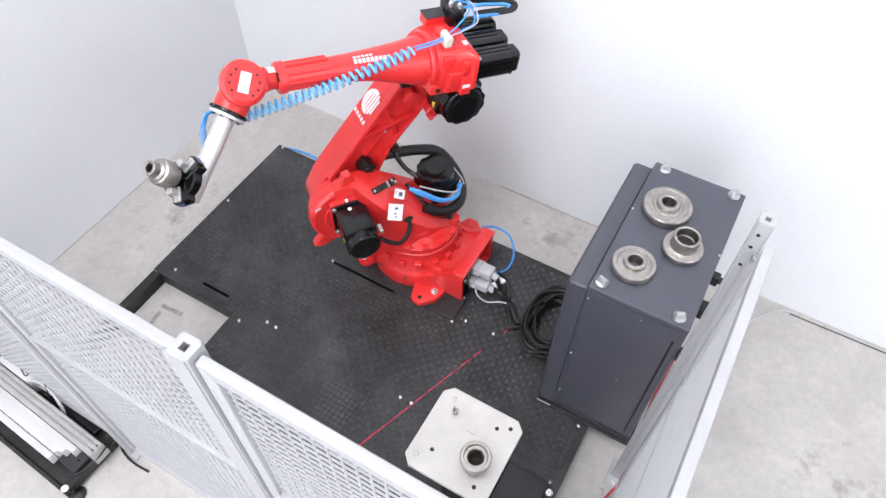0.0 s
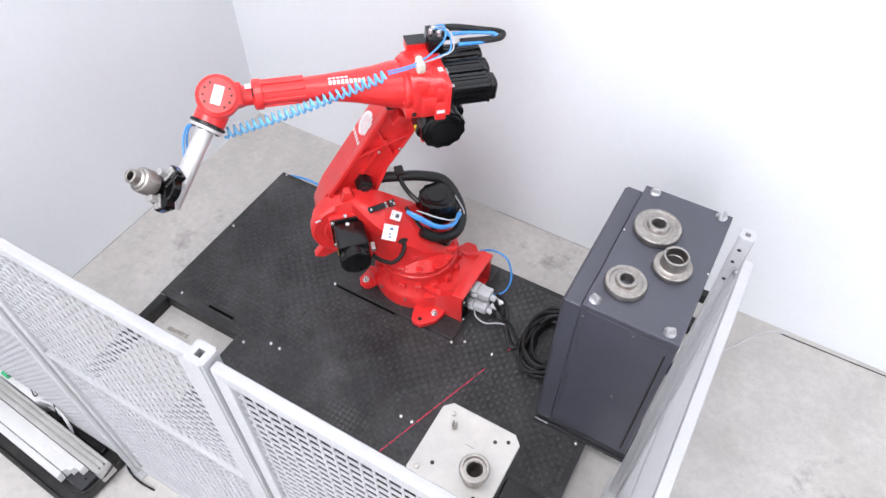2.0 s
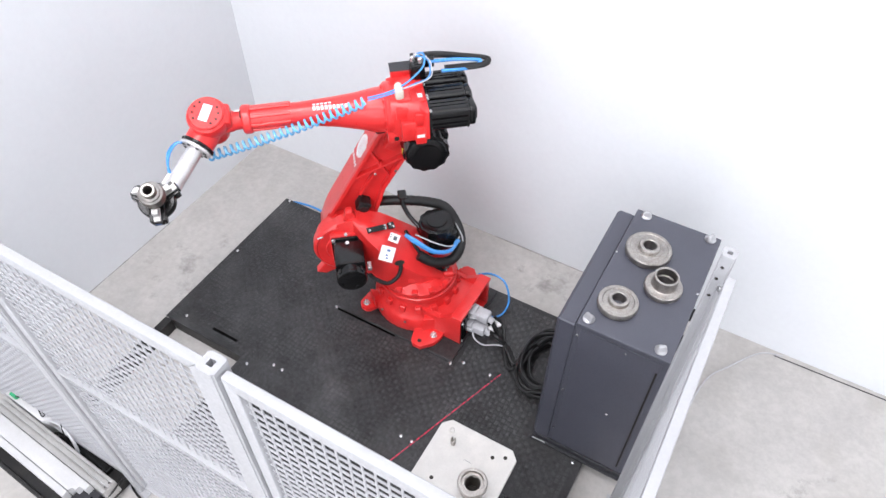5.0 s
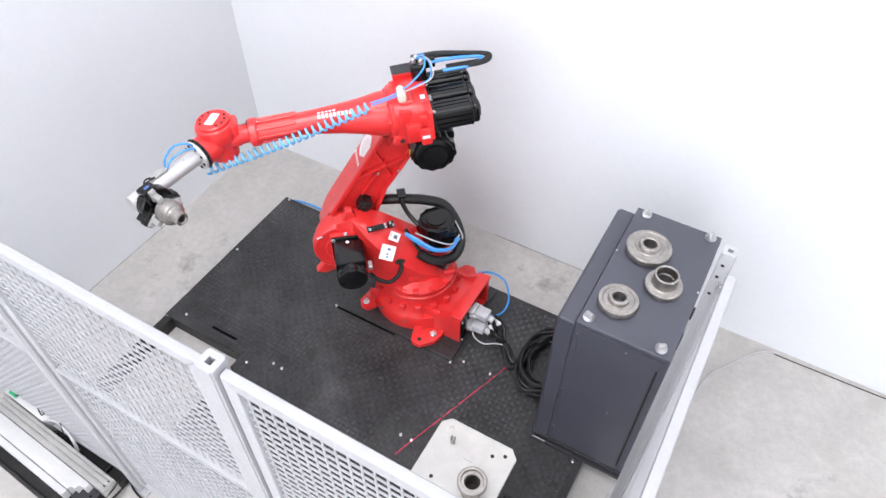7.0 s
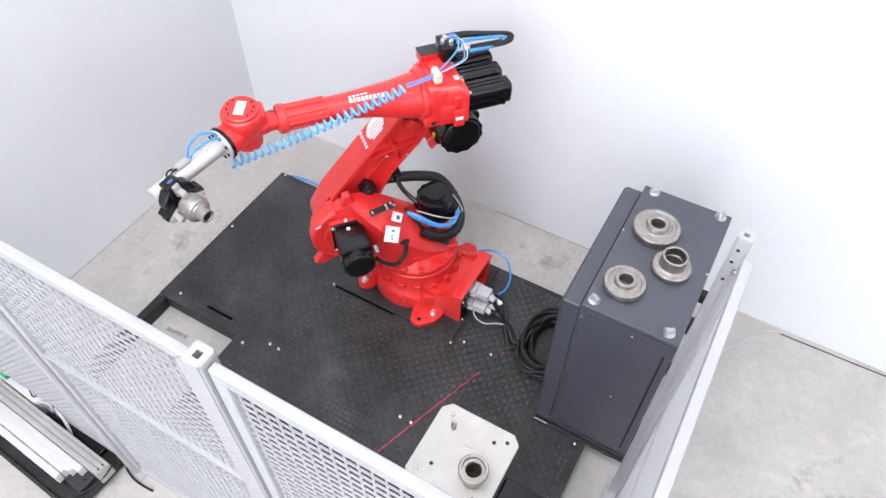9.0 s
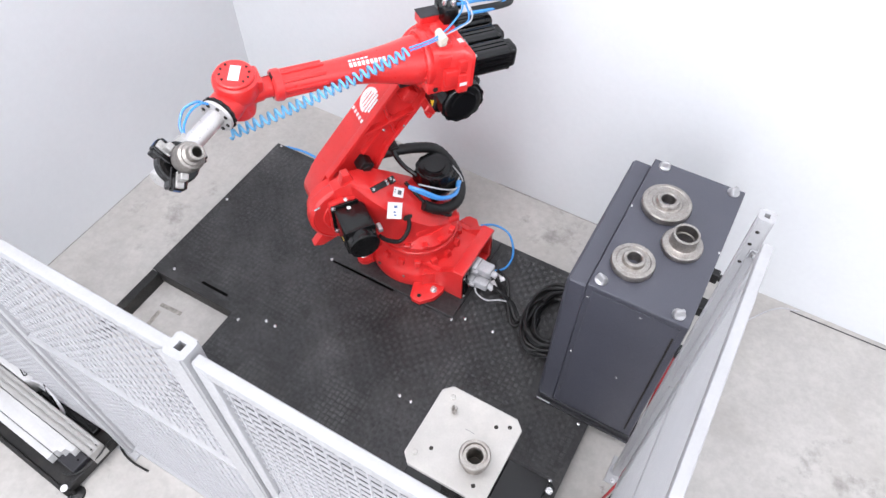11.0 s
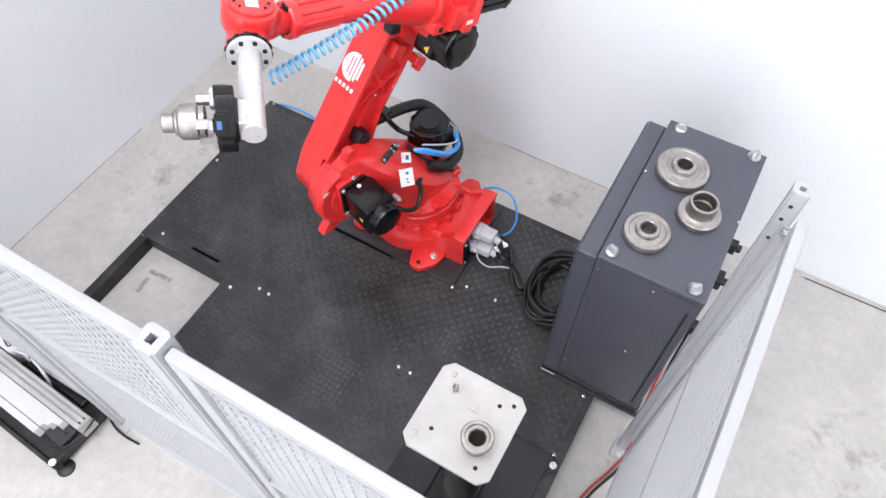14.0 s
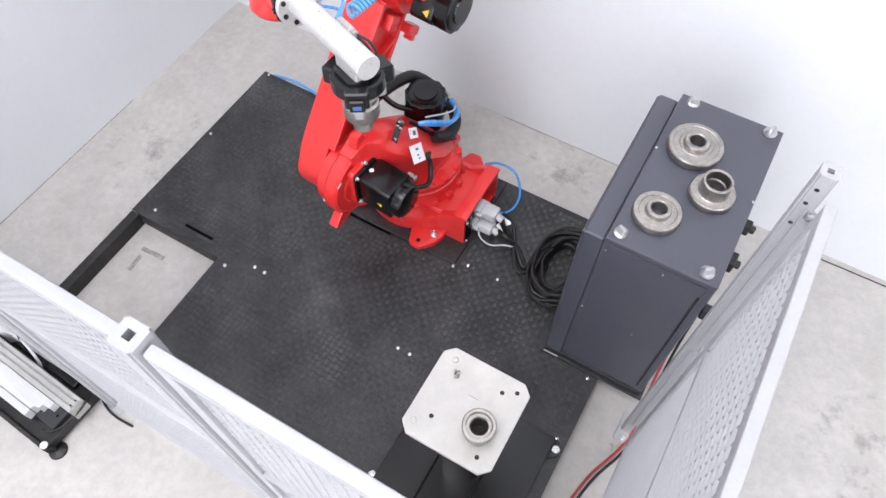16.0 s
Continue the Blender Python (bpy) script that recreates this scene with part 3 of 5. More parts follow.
J3 = [33.5, 32.9, 32.3, 31.5, 30.5, 29.6, 29.1, 28.8, 28.6, 28.7, 35.2, 35.8, 36.9, 38.2, 39.2, 39.7, 40.8, 34.7, 32.3, 29.9, 27.3, 24.3, 21.9, 18.6, 16.2, 15.0, 15.0]
J4 = [39.5, 40.5, 42.1, 43.7, 44.9, 45.5, 45.9, 46.7, 47.5, 48.0, 91.0, 91.0, 90.8, 90.3, 89.1, 86.6, 84.3, 82.5, 83.0, 83.2, 83.4, 83.4, 83.4, 83.2, 83.2, 84.4, 87.5]
J5 = [53.5, 54.6, 55.7, 56.6, 57.4, 57.9, 58.3, 58.7, 59.2, 59.2, 46.0, 44.8, 42.9, 41.1, 38.8, 35.3, 33.1, 42.8, 46.5, 49.4, 52.8, 56.2, 59.4, 63.5, 67.7, 70.3, 71.9]
J6 = [-41.0, -42.6, -44.7, -47.0, -49.3, -51.4, -53.4, -55.3, -57.0, -58.5, -179.5, -181.5, -182.5, -182.4, -181.3, -179.8, -176.2, -113.5, -91.0, -68.0, -42.7, -16.2, 9.8, 34.8, 60.3, 85.8, 109.6]
A1, H2, L2, A3, L3 = 0.410, 0.531, 0.920, 0.206, 0.980


def slopes(ts, vs):
    """Tangents that never overshoot."""
    d = [(vs[i + 1] - vs[i]) / (ts[i + 1] - ts[i]) for i in range(len(ts) - 1)]
    out = [d[0]]
    for a, b in zip(d, d[1:]):
        out.append(0.0 if a * b <= 0 else 2 * a * b / (a + b))
    return out + [d[-1]]


def curve_at(t, ts, vs, ms):
    i = max(k for k in range(len(ts) - 1) if ts[k] <= t + 1e-9 or k == 0)
    h = ts[i + 1] - ts[i]
    u = (t - ts[i]) / h
    return (1 + 2 * u) * (1 - u) ** 2 * vs[i] + u * (1 - u) ** 2 * h * ms[i] + u * u * (3 - 2 * u) * vs[i + 1] + u * u * (u - 1) * h * ms[i + 1]


JOINT_CURVES = [(j, slopes(TIMES, j)) for j in (J1, J2, J3, J4, J5, J6)]


def links(t):
    """Poses of the six links in the robot's space."""
    a = [curve_at(t, TIMES, v, m) for v, m in JOINT_CURVES]
    m1 = pose(0, 0, 0, 0, 0, 180 + a[0])
    m2 = m1 @ pose(A1, 0, H2, 0, a[1], 0)
    m3 = m2 @ pose(0, 0, L2, 0, a[2], 0)
    m4 = m3 @ pose(L3, 0, A3, a[3], 0, 0)
    m5 = m4 @ pose(0, 0, 0, 0, a[4], 0)
    m6 = m5 @ pose(0, 0, 0, a[5], 0, 0)
    return m1, m2, m3, m4, m5, m6


def rounded(cx, cy, hx, hy, r, n=4):
    out = []
    for sx, sy, a0 in ((1, 1, 0), (-1, 1, 90), (-1, -1, 180), (1, -1, 270)):
        for k in range(n + 1):
            a = radians(a0 + 90 * k / n)
            out.append((cx + sx * (hx - r) + r * math.cos(a), cy + sy * (hy - r) + r * math.sin(a)))
    return out


def arc(cx, cy, r, a0, a1, n=10):
    return [(cx + r * math.cos(radians(a0 + (a1 - a0) * k / n)), cy + r * math.sin(radians(a0 + (a1 - a0) * k / n))) for k in range(n + 1)]


def label(parent, name, mat, w, h, m, text=""):
    bm = bmesh.new()
    box(bm, -w / 2, w / 2, -h / 2, h / 2, 0.0, 0.0008)
    return part(name, bm, mat, parent, text, m)


def bars(parent, m, lines, mat=None):
    """Unreadable lettering as plain bars: (x, y, width, height)."""
    bm = bmesh.new()
    for x, y, w, h in lines:
        box(bm, x - w / 2, x + w / 2, y - h / 2, y + h / 2, 0.0009, 0.0014)
    return part("print", bm, mat or INK, parent, "", m)


def frame_of(origin, normal, up):
    n = Vector(normal).normalized()
    u = (Vector(up) - n * Vector(up).dot(n)).normalized()
    r = u.cross(n)
    m = Matrix((r, u, n)).transposed().to_4x4()
    m.translation = origin
    return m


def ribbed(w, h, r, deep):
    """Rectangle outline with two shallow grooves along each side."""
    out = []
    for sx, sy, a0 in ((1, 1, 0), (-1, 1, 90), (-1, -1, 180), (1, -1, 270)):
        cx, cy = sx * (w / 2 - r), sy * (h / 2 - r)
        out += [(cx + r * math.cos(radians(a0 + 22.5 * k)), cy + r * math.sin(radians(a0 + 22.5 * k))) for k in range(5)]
        # grooves along the side that follows this corner
        along = Vector((-sy, 0)) if a0 in (0, 180) else Vector((0, -sx))
        inward = Vector((0, -sy)) if a0 in (0, 180) else Vector((-sx, 0))
        mid = Vector((0, sy * h / 2)) if a0 in (0, 180) else Vector((sx * w / 2, 0))
        reach = (w if a0 in (0, 180) else h) / 2 - r
        if a0 == 90:
            along, inward, mid = Vector((0, -1)), Vector((1, 0)), Vector((-w / 2, 0))
        elif a0 == 270:
            along, inward, mid = Vector((0, 1)), Vector((-1, 0)), Vector((w / 2, 0))
        elif a0 == 0:
            along = Vector((-1, 0))
        else:
            along = Vector((1, 0))
        for c in (-0.42, 0.42):
            for u, v in ((-0.13, 0), (-0.07, deep), (0.07, deep), (0.13, 0)):
                p = mid + along * reach * (c + u) + inward * v
                out.append((p.x, p.y))
    return out


def servo(parent, m, w, h, length, name="motor", tag="black ribbed servo motor"):
    """A servo motor whose axis is z, from its flange at z = 0."""
    bm = bmesh.new()
    prism(bm, rounded(0, 0, w / 2, h / 2, 0.008), 0, 0.014, bevel=0.002, seg=1)
    prism(bm, ribbed(w - 0.010, h - 0.008, 0.022, 0.006), 0.012, length * 0.80)
    prism(bm, rounded(0, 0, w / 2 - 0.004, h / 2 - 0.003, 0.018), length * 0.785, length * 0.83, bevel=0.002, seg=1)
    prism(bm, rounded(0, 0, w / 2 - 0.010, h / 2 - 0.007, 0.026), length * 0.825, length * 0.97, bevel=0.010, seg=3)
    prism(bm, rounded(0, 0, w * 0.28, h * 0.28, 0.02), length * 0.965, length, bevel=0.004, seg=1)
    return part(name, bm, BLACK_PAINT, parent, tag, m)


def finned_motor(parent, m, r, length, tag="black round servo motor with a finned end cap"):
    bm = bmesh.new()
    prism(bm, rounded(0, 0, r * 0.98, r * 0.98, r * 0.3), 0, length * 0.62, bevel=0.004, seg=2)
    lathe(bm, [(0, length * 0.5), (r, length * 0.5), (r * 1.03, length * 0.6), (r * 1.0, length * 0.9), (r * 0.9, length * 0.985), (r * 0.82, length), (0, length)], 40)
    lathe(bm, [(r * 0.62, length - 0.001), (r * 0.6, length + 0.008), (0, length + 0.008)], 32)
    cog = []
    for k in range(48):
        a = radians(7.5 * k)
        q = r * (1.085 if k % 4 < 2 else 1.03)
        cog.append((q * math.cos(a), q * math.sin(a)))
    prism(bm, cog, length * 0.60, length * 0.94)
    return part("motor", bm, BLACK_PAINT, parent, tag, m)


def bolt_row(parent, places, d, r=0.008, h=0.008, mat=None, name="bolt"):
    bm = bmesh.new()
    bolt_head(bm, (0, 0, 0), (0, 0, 1), r, h)
    me = finish(bm, name, mat or BRIGHT)
    for p in places:
        shared(name, me, parent, frame_of(Vector(p), d, (0.31, 0.22, 0.92)))


def build_base(robot):
    bm = bmesh.new()
    z0 = 0.014
    lathe(bm, [(0, z0), (0.272, z0), (0.276, 0.024), (0.274, 0.10), (0.262, 0.125), (0.245, 0.15), (0.235, 0.20), (0.226, 0.235), (0.236, 0.243), (0.236, 0.272), (0.22, 0.28), (0, 0.28)], 56)
    # four bolted feet, those by the cable box longer
    for sx in (-1, 1):
        for sy in (-1, 1):
            if sx > 0:
                o = [(0.10, sy * 0.20), (0.145, sy * 0.335), (0.165, sy * 0.35), (0.215, sy * 0.35), (0.275, sy * 0.285), (0.295, sy * 0.22), (0.28, sy * 0.13)]
            else:
                o = [(-0.14, sy * 0.16), (-0.20, sy * 0.262), (-0.225, sy * 0.275), (-0.26, sy * 0.27), (-0.285, sy * 0.24), (-0.275, sy * 0.12)]
            prism(bm, o if sx * sy > 0 else o[::-1], z0, 0.052, bevel=0.006)
            prism(bm, [(sx * 0.15, sy * 0.16), (sx * 0.17, sy * 0.24), (sx * 0.235, sy * 0.19)], 0.05, 0.15, bevel=0.004)
    # cable box, open towards +x, under a sloping web and an end arch
    for y0, y1 in ((-0.195, -0.160), (0.152, 0.185)):
        prism(bm, [(0.08, z0), (0.402, z0), (0.402, 0.245), (0.345, 0.25), (0.25, 0.175), (0.14, 0.19), (0.08, 0.21)], y0, y1, XZ, bevel=0.005)
    prism(bm, [(0.10, 0.19), (0.25, 0.165), (0.346, 0.165), (0.346, z0), (0.10, z0)], -0.162, 0.154, XZ)
    prism(bm, [(0.335, -0.193), (0.408, -0.193), (0.408, 0.184), (0.335, 0.184)], 0.224, 0.252, bevel=0.008)
    prism(bm, [(0.33, -0.188), (0.40, -0.188), (0.40, 0.178), (0.33, 0.178)], z0, 0.035, bevel=0.004)
    # ring of square lugs under the slewing joint
    for k in range(16):
        a = radians(k * 22.5 + 8)
        mm = pose(0.243 * math.cos(a), 0.243 * math.sin(a), 0.19, 0, -12, math.degrees(a))
        box(bm, -0.016, 0.016, -0.019, 0.019, -0.020, 0.020, 0.004, mm)
    base = part("base", bm, RED, robot, "red cast robot base")
    for x, y in ((0.247, -0.24), (-0.24, -0.236), (0.247, 0.24), (-0.24, 0.24)):
        bm = bmesh.new()
        cyl(bm, (x, y, 0.052), (x, y, 0.060), 0.021, seg=20, edge=0.002)
        cyl(bm, (x, y, 0.060), (x, y, 0.078), 0.014, seg=6, edge=0.002)
        part("anchor_bolt", bm, BRIGHT, base, "bright hexagon anchor bolt")
    # dowel hole not bored; the disc's dark colour is its shade
    bm = bmesh.new()
    lathe(bm, [(0.012, 0.0), (0.012, 0.0008), (0, 0.0008)], 18)
    me = finish(bm, "dowel_hole", BORE)
    shared("dowel_hole", me, base, pose(0.192, -0.315, 0.0521))
    bolt_row(base, [(0.07, -0.279, 0.115), (-0.10, -0.268, 0.115), (0.20, -0.197, 0.115)], (0, -1, 0.3), 0.006, 0.005, STEEL)
    bm = bmesh.new()
    box(bm, 0.346, 0.392, -0.157, 0.02, 0.036, 0.226, 0.002)
    box(bm, 0.4025, 0.4085, -0.188, -0.118, 0.030, 0.216, 0.002)
    for i in range(12):
        for j in range(2):
            box(bm, 0.4085, 0.413, -0.178 + j * 0.022, -0.166 + j * 0.022, 0.044 + i * 0.0138, 0.051 + i * 0.0138)
    part("connector_panel", bm, BLACK_PAINT, base, "black connector panel")
    for y, z in ((-0.075, 0.085), (-0.04, 0.165)):
        bm = bmesh.new()
        box(bm, 0.392, 0.43, y - 0.04, y + 0.045, z - 0.03, z + 0.03, 0.006, seg=2)
        box(bm, 0.43, 0.515, y - 0.035, y + 0.04, z - 0.026, z + 0.032, 0.01, seg=2)
        cyl(bm, (0.51, y, z), (0.545, y, z - 0.012), 0.02, seg=16, edge=0.003)
        box(bm, 0.41, 0.445, y - 0.05, y + 0.055, z - 0.006, z + 0.012, 0.003)
        part("connector", bm, GREY_PLASTIC, base, "grey heavy-duty plug connector")
    bolt_row(base, [(0.4085, -0.180, 0.206), (0.4085, -0.180, 0.038), (0.392, -0.10, 0.215), (0.392, 0.01, 0.215)], (1, 0, 0), 0.006, 0.005, ZINC)
    return base


def build_turret(robot):
    bm = bmesh.new()
    lathe(bm, [(0, 0.283), (0.225, 0.283), (0.232, 0.29), (0.232, 0.312), (0.222, 0.32), (0.205, 0.345), (0.19, 0.37), (0, 0.38)], 56)
    # shoulder casting, a ridge that falls towards its open side
    def section(x, zr, zs, zb, y0, y1, yr0, yr1):
        return [(x, y0, zb), (x, y1, zb), (x, y1, zs), (x, (y1 + yr1) / 2 + 0.006, (zs + zr) / 2 + 0.006), (x, yr1, zr), (x, yr0, zr), (x, y0, zs)]
    loft(bm, [
        section(-0.185, 0.40, 0.36, 0.31, -0.10, 0.10, -0.06, 0.06),
        section(-0.11, 0.46, 0.375, 0.31, -0.165, 0.165, -0.09, 0.08),
        section(0.0, 0.575, 0.43, 0.31, -0.175, 0.182, -0.08, 0.05),
        section(0.10, 0.655, 0.52, 0.31, -0.15, 0.178, -0.08, 0.03),
        section(0.20, 0.725, 0.60, 0.33, -0.11, 0.150, -0.085, 0.02),
        section(0.29, 0.755, 0.69, 0.37, -0.10, 0.085, -0.09, 0.0),
        section(0.36, 0.765, 0.75, 0.40, -0.095, 0.0, -0.092, -0.02),
        section(0.45, 0.725, 0.72, 0.42, -0.092, -0.022, -0.09, -0.03),
    ])
    # gear case round the shoulder axis
    mm = Matrix.Translation((A1, -0.092, H2)) @ pose(0, 0, 0, -90)
    lathe(bm, [(0, 0), (0.183, 0), (0.190, 0.008), (0.190, 0.055), (0.183, 0.066), (0.174, 0.072), (0.168, 0.068), (0.120, 0.068), (0.114, 0.074), (0, 0.074)], 52, mm)
    prism(bm, [(0.53, 0.42), (0.605, 0.325), (0.555, 0.305), (0.45, 0.345)], -0.092, -0.04, XZ, bevel=0.006)
    prism(bm, [(0.335, 0.76), (0.355, 0.812), (0.39, 0.812), (0.41, 0.75)], -0.07, -0.02, XZ, bevel=0.006)
    # raised motor plate
    prism(bm, rounded(0.402, 0.560, 0.094, 0.112, 0.02), -0.02, 0.012, XZ, bevel=0.004)
    # J1 motor seat
    cyl(bm, (-0.10, -0.02, 0.40), (-0.10, -0.02, 0.52), 0.10, seg=32, edge=0.01)
    # ribs of the ring
    for k in range(14):
        a = radians(k * 360 / 14)
        box(bm, 0.195, 0.240, -0.018, 0.018, 0.312, 0.340, 0.004, pose(0, 0, 0, 0, 0, math.degrees(a)))
    # raised letters too worn to read, and a side lug
    for i in range(3):
        box(bm, 0.0, 0.085, 0.178, 0.1825, 0.385 + i * 0.012, 0.389 + i * 0.012, 0.001)
    box(bm, -0.20, -0.13, 0.09, 0.15, 0.34, 0.385, 0.01)
    turret = part("turret", bm, RED, robot, "red cast swivelling shoulder")
    bm = bmesh.new()
    mm = Matrix.Translation((0.398, 0.012, 0.562)) @ pose(0, 0, 0, -90)
    prism(bm, rounded(0, 0, 0.092, 0.098, 0.01), 0, 0.014, mm, bevel=0.002, seg=1)
    prism(bm, rounded(0, 0, 0.082, 0.087, 0.014), 0.014, 0.195, mm, bevel=0.003)
    lathe(bm, [(0, 0.16), (0.080, 0.16), (0.085, 0.198), (0.085, 0.232), (0.080, 0.246), (0.071, 0.250), (0, 0.251)], 36, mm)
    for k in range(4):
        box(bm, 0.074, 0.091, -0.010, 0.010, 0.194, 0.236, 0.003, mm @ pose(0, 0, 0, 0, 0, 45 + 90 * k))
        bolt_head(bm, mm @ (pose(0, 0, 0, 0, 0, 20 + 90 * k) @ Vector((0.058, 0, 0.251))), (0, 1, 0), 0.005, 0.004)
    part("motor", bm, BLACK_PAINT, turret, "black servo motor with a ribbed round end")
    bolt_row(turret, [(0.480, 0.026, 0.651), (0.316, 0.026, 0.651), (0.480, 0.026, 0.473), (0.316, 0.026, 0.473)], (0, 1, 0), 0.008, 0.009)
    bolt_row(turret, [(0.218 * math.cos(radians(a)), 0.218 * math.sin(radians(a)), 0.321) for a in range(0, 360, 20)], (0, 0, 1), 0.006, 0.006, RED)
    bm = bmesh.new()
    cyl(bm, (0.402, 0.05, 0.6492), (0.402, 0.05, 0.6504), 0.011, seg=18)
    part("badge", bm, PAPER, turret, "small round white badge")
    bm = bmesh.new()
    prism(bm, [(-0.014, -0.010), (0.014, -0.010), (0.0, 0.015)], 0, 0.0012)
    part("warning_label", bm, YELLOW, turret, "yellow triangular warning label", frame_of(Vector((0.4805, 0.150, 0.545)), (1, 0, 0), (0, -1, 0.3)))
    bm = bmesh.new()
    cyl(bm, (0.405, 0.0, 0.672), (0.405, 0.026, 0.690), 0.010, seg=14, edge=0.002)
    part("eye_bolt", bm, BRIGHT, turret)
    bm = bmesh.new()
    sweep(bm, [(0.30, 0.20, 0.53), (0.262, 0.215, 0.49), (0.20, 0.225, 0.46), (0.145, 0.20, 0.475), (0.12, 0.175, 0.52), (0.125, 0.155, 0.56)], 0.012, 10)
    part("motor_cable", bm, RUBBER, turret, "black motor cable")
    bm = bmesh.new()
    box(bm, -0.012, 0.012, 0, 0.05, -0.014, 0.014, 0.004, Matrix.Translation((0.295, 0.175, 0.60)))
    part("cable_plug", bm, ZINC, turret)
    slope = Vector((-0.25, 0.80, 0.57))
    # oval cable hole as a dark disc, its inner shade painted
    bm = bmesh.new()
    lathe(bm, [(0.03, 0), (0.03, 0.001), (0, 0.001)], 20)
    bmesh.ops.scale(bm, vec=(0.5, 1.0, 1.0), verts=bm.verts)
    part("cable_hole", bm, BORE, turret, "", frame_of(Vector((0.125, 0.170, 0.560)), slope, (1, 0, 0)))
    lm = frame_of(Vector((0.190, 0.156, 0.634)), (-0.12, 0.78, 0.62), (0.05, -0.55, 0.8)) @ pose(0, 0, 0, 0, 0, -26)
    label(turret, "label", PAPER, 0.082, 0.086, lm, "white paper label with unreadable print")
    bars(turret, lm, [(0.004, 0.02, 0.018, 0.012), (0.0, -0.008, 0.012, 0.008), (0.004, -0.024, 0.012, 0.008)], BLUE_INK)
    lm = frame_of(Vector((0.140, 0.097, 0.692)), slope, (-0.5, -0.5, 0.7))
    label(turret, "label", PAPER, 0.062, 0.05, lm, "pale square data label")
    bars(turret, lm, [(0.006, 0.0, 0.022, 0.022), (-0.022, 0.012, 0.008, 0.004), (-0.022, 0.0, 0.008, 0.004)], INK)
    label(turret, "label", PAPER, 0.034, 0.013, frame_of(Vector((0.552, -0.0185, 0.640)), (0, 1, 0), (0.3, 0, 1)), "small white label")
    bm = bmesh.new()
    mm = frame_of(Vector((0.205, 0.055, 0.742)), (-0.55, 0.45, 0.75), (0, -0.6, 0.8))
    box(bm, -0.10, 0.035, -0.016, 0.016, 0, 0.006, 0.002, mm)
    box(bm, 0.045, 0.085, -0.020, 0.018, -0.004, 0.012, 0.002, mm)
    br = part("bracket", bm, BLACK_PAINT, turret, "small black bolted bracket")
    bolt_row(turret, [mm @ Vector(p) for p in ((-0.085, 0.0, 0.006), (0.022, 0.009, 0.006), (0.022, -0.009, 0.006), (0.055, 0.008, 0.012), (0.072, -0.008, 0.012))], (-0.55, 0.45, 0.75), 0.005, 0.005)
    # axis-1 motor, standing upright, and the hose pack round it
    finned_motor(turret, pose(-0.118, -0.02, 0.50, 0, 0, 200), 0.096, 0.170)
    bm = bmesh.new()
    sweep(bm, [(0.30, -0.21, 0.66), (0.20, -0.20, 0.70), (0.06, -0.17, 0.715), (-0.08, -0.16, 0.69), (-0.19, -0.14, 0.645), (-0.25, -0.06, 0.56), (-0.25, 0.04, 0.50), (-0.19, 0.115, 0.47), (-0.08, 0.14, 0.49), (0.01, 0.12, 0.55)], 0.029, 14, 8, rib=0.07)
    part("hose_pack", bm, RUBBER, turret, "thick black corrugated cable hose")
    bm = bmesh.new()
    for k, p in enumerate((0, 1)):
        sweep(bm, [(-0.235 + 0.01 * p, 0.06, 0.565), (-0.17, 0.13 + 0.012 * p, 0.565 + 0.014 * p), (-0.07, 0.155 + 0.008 * p, 0.60 + 0.016 * p), (0.03, 0.12, 0.665 + 0.016 * p), (0.075, 0.08, 0.685)], 0.011, 8)
    part("air_hose", bm, BLUE_HOSE, turret, "blue air hoses")
    bm = bmesh.new()
    sweep(bm, [(-0.245, 0.03, 0.56), (-0.19, 0.11, 0.58), (-0.10, 0.125, 0.63), (0.02, 0.08, 0.68)], 0.0045, 6)
    sweep(bm, [(-0.235, -0.05, 0.60), (-0.265, 0.03, 0.54), (-0.24, 0.08, 0.47)], 0.004, 6)
    part("cable_tie", bm, GREY_PLASTIC, turret, "pale cable ties and wires")
    bm = bmesh.new()
    sweep(bm, [(-0.02, -0.03, 0.62), (0.03, -0.09, 0.66), (0.06, -0.13, 0.72), (0.06, -0.16, 0.755)], 0.014, 8)
    box(bm, 0.035, 0.085, -0.20, -0.13, 0.755, 0.772, 0.004)
    sweep(bm, [(0.07, 0.02, 0.66), (-0.02, 0.13, 0.53), (-0.12, 0.16, 0.44), (-0.15, 0.12, 0.41)], 0.010, 8)
    part("hose_bracket", bm, BLACK_PAINT, turret, "black hose bracket")
    bolt_row(turret, [(-0.15, 0.125, 0.392), (-0.165, 0.11, 0.398)], (0, 0.3, 1), 0.006, 0.005)
    return turret


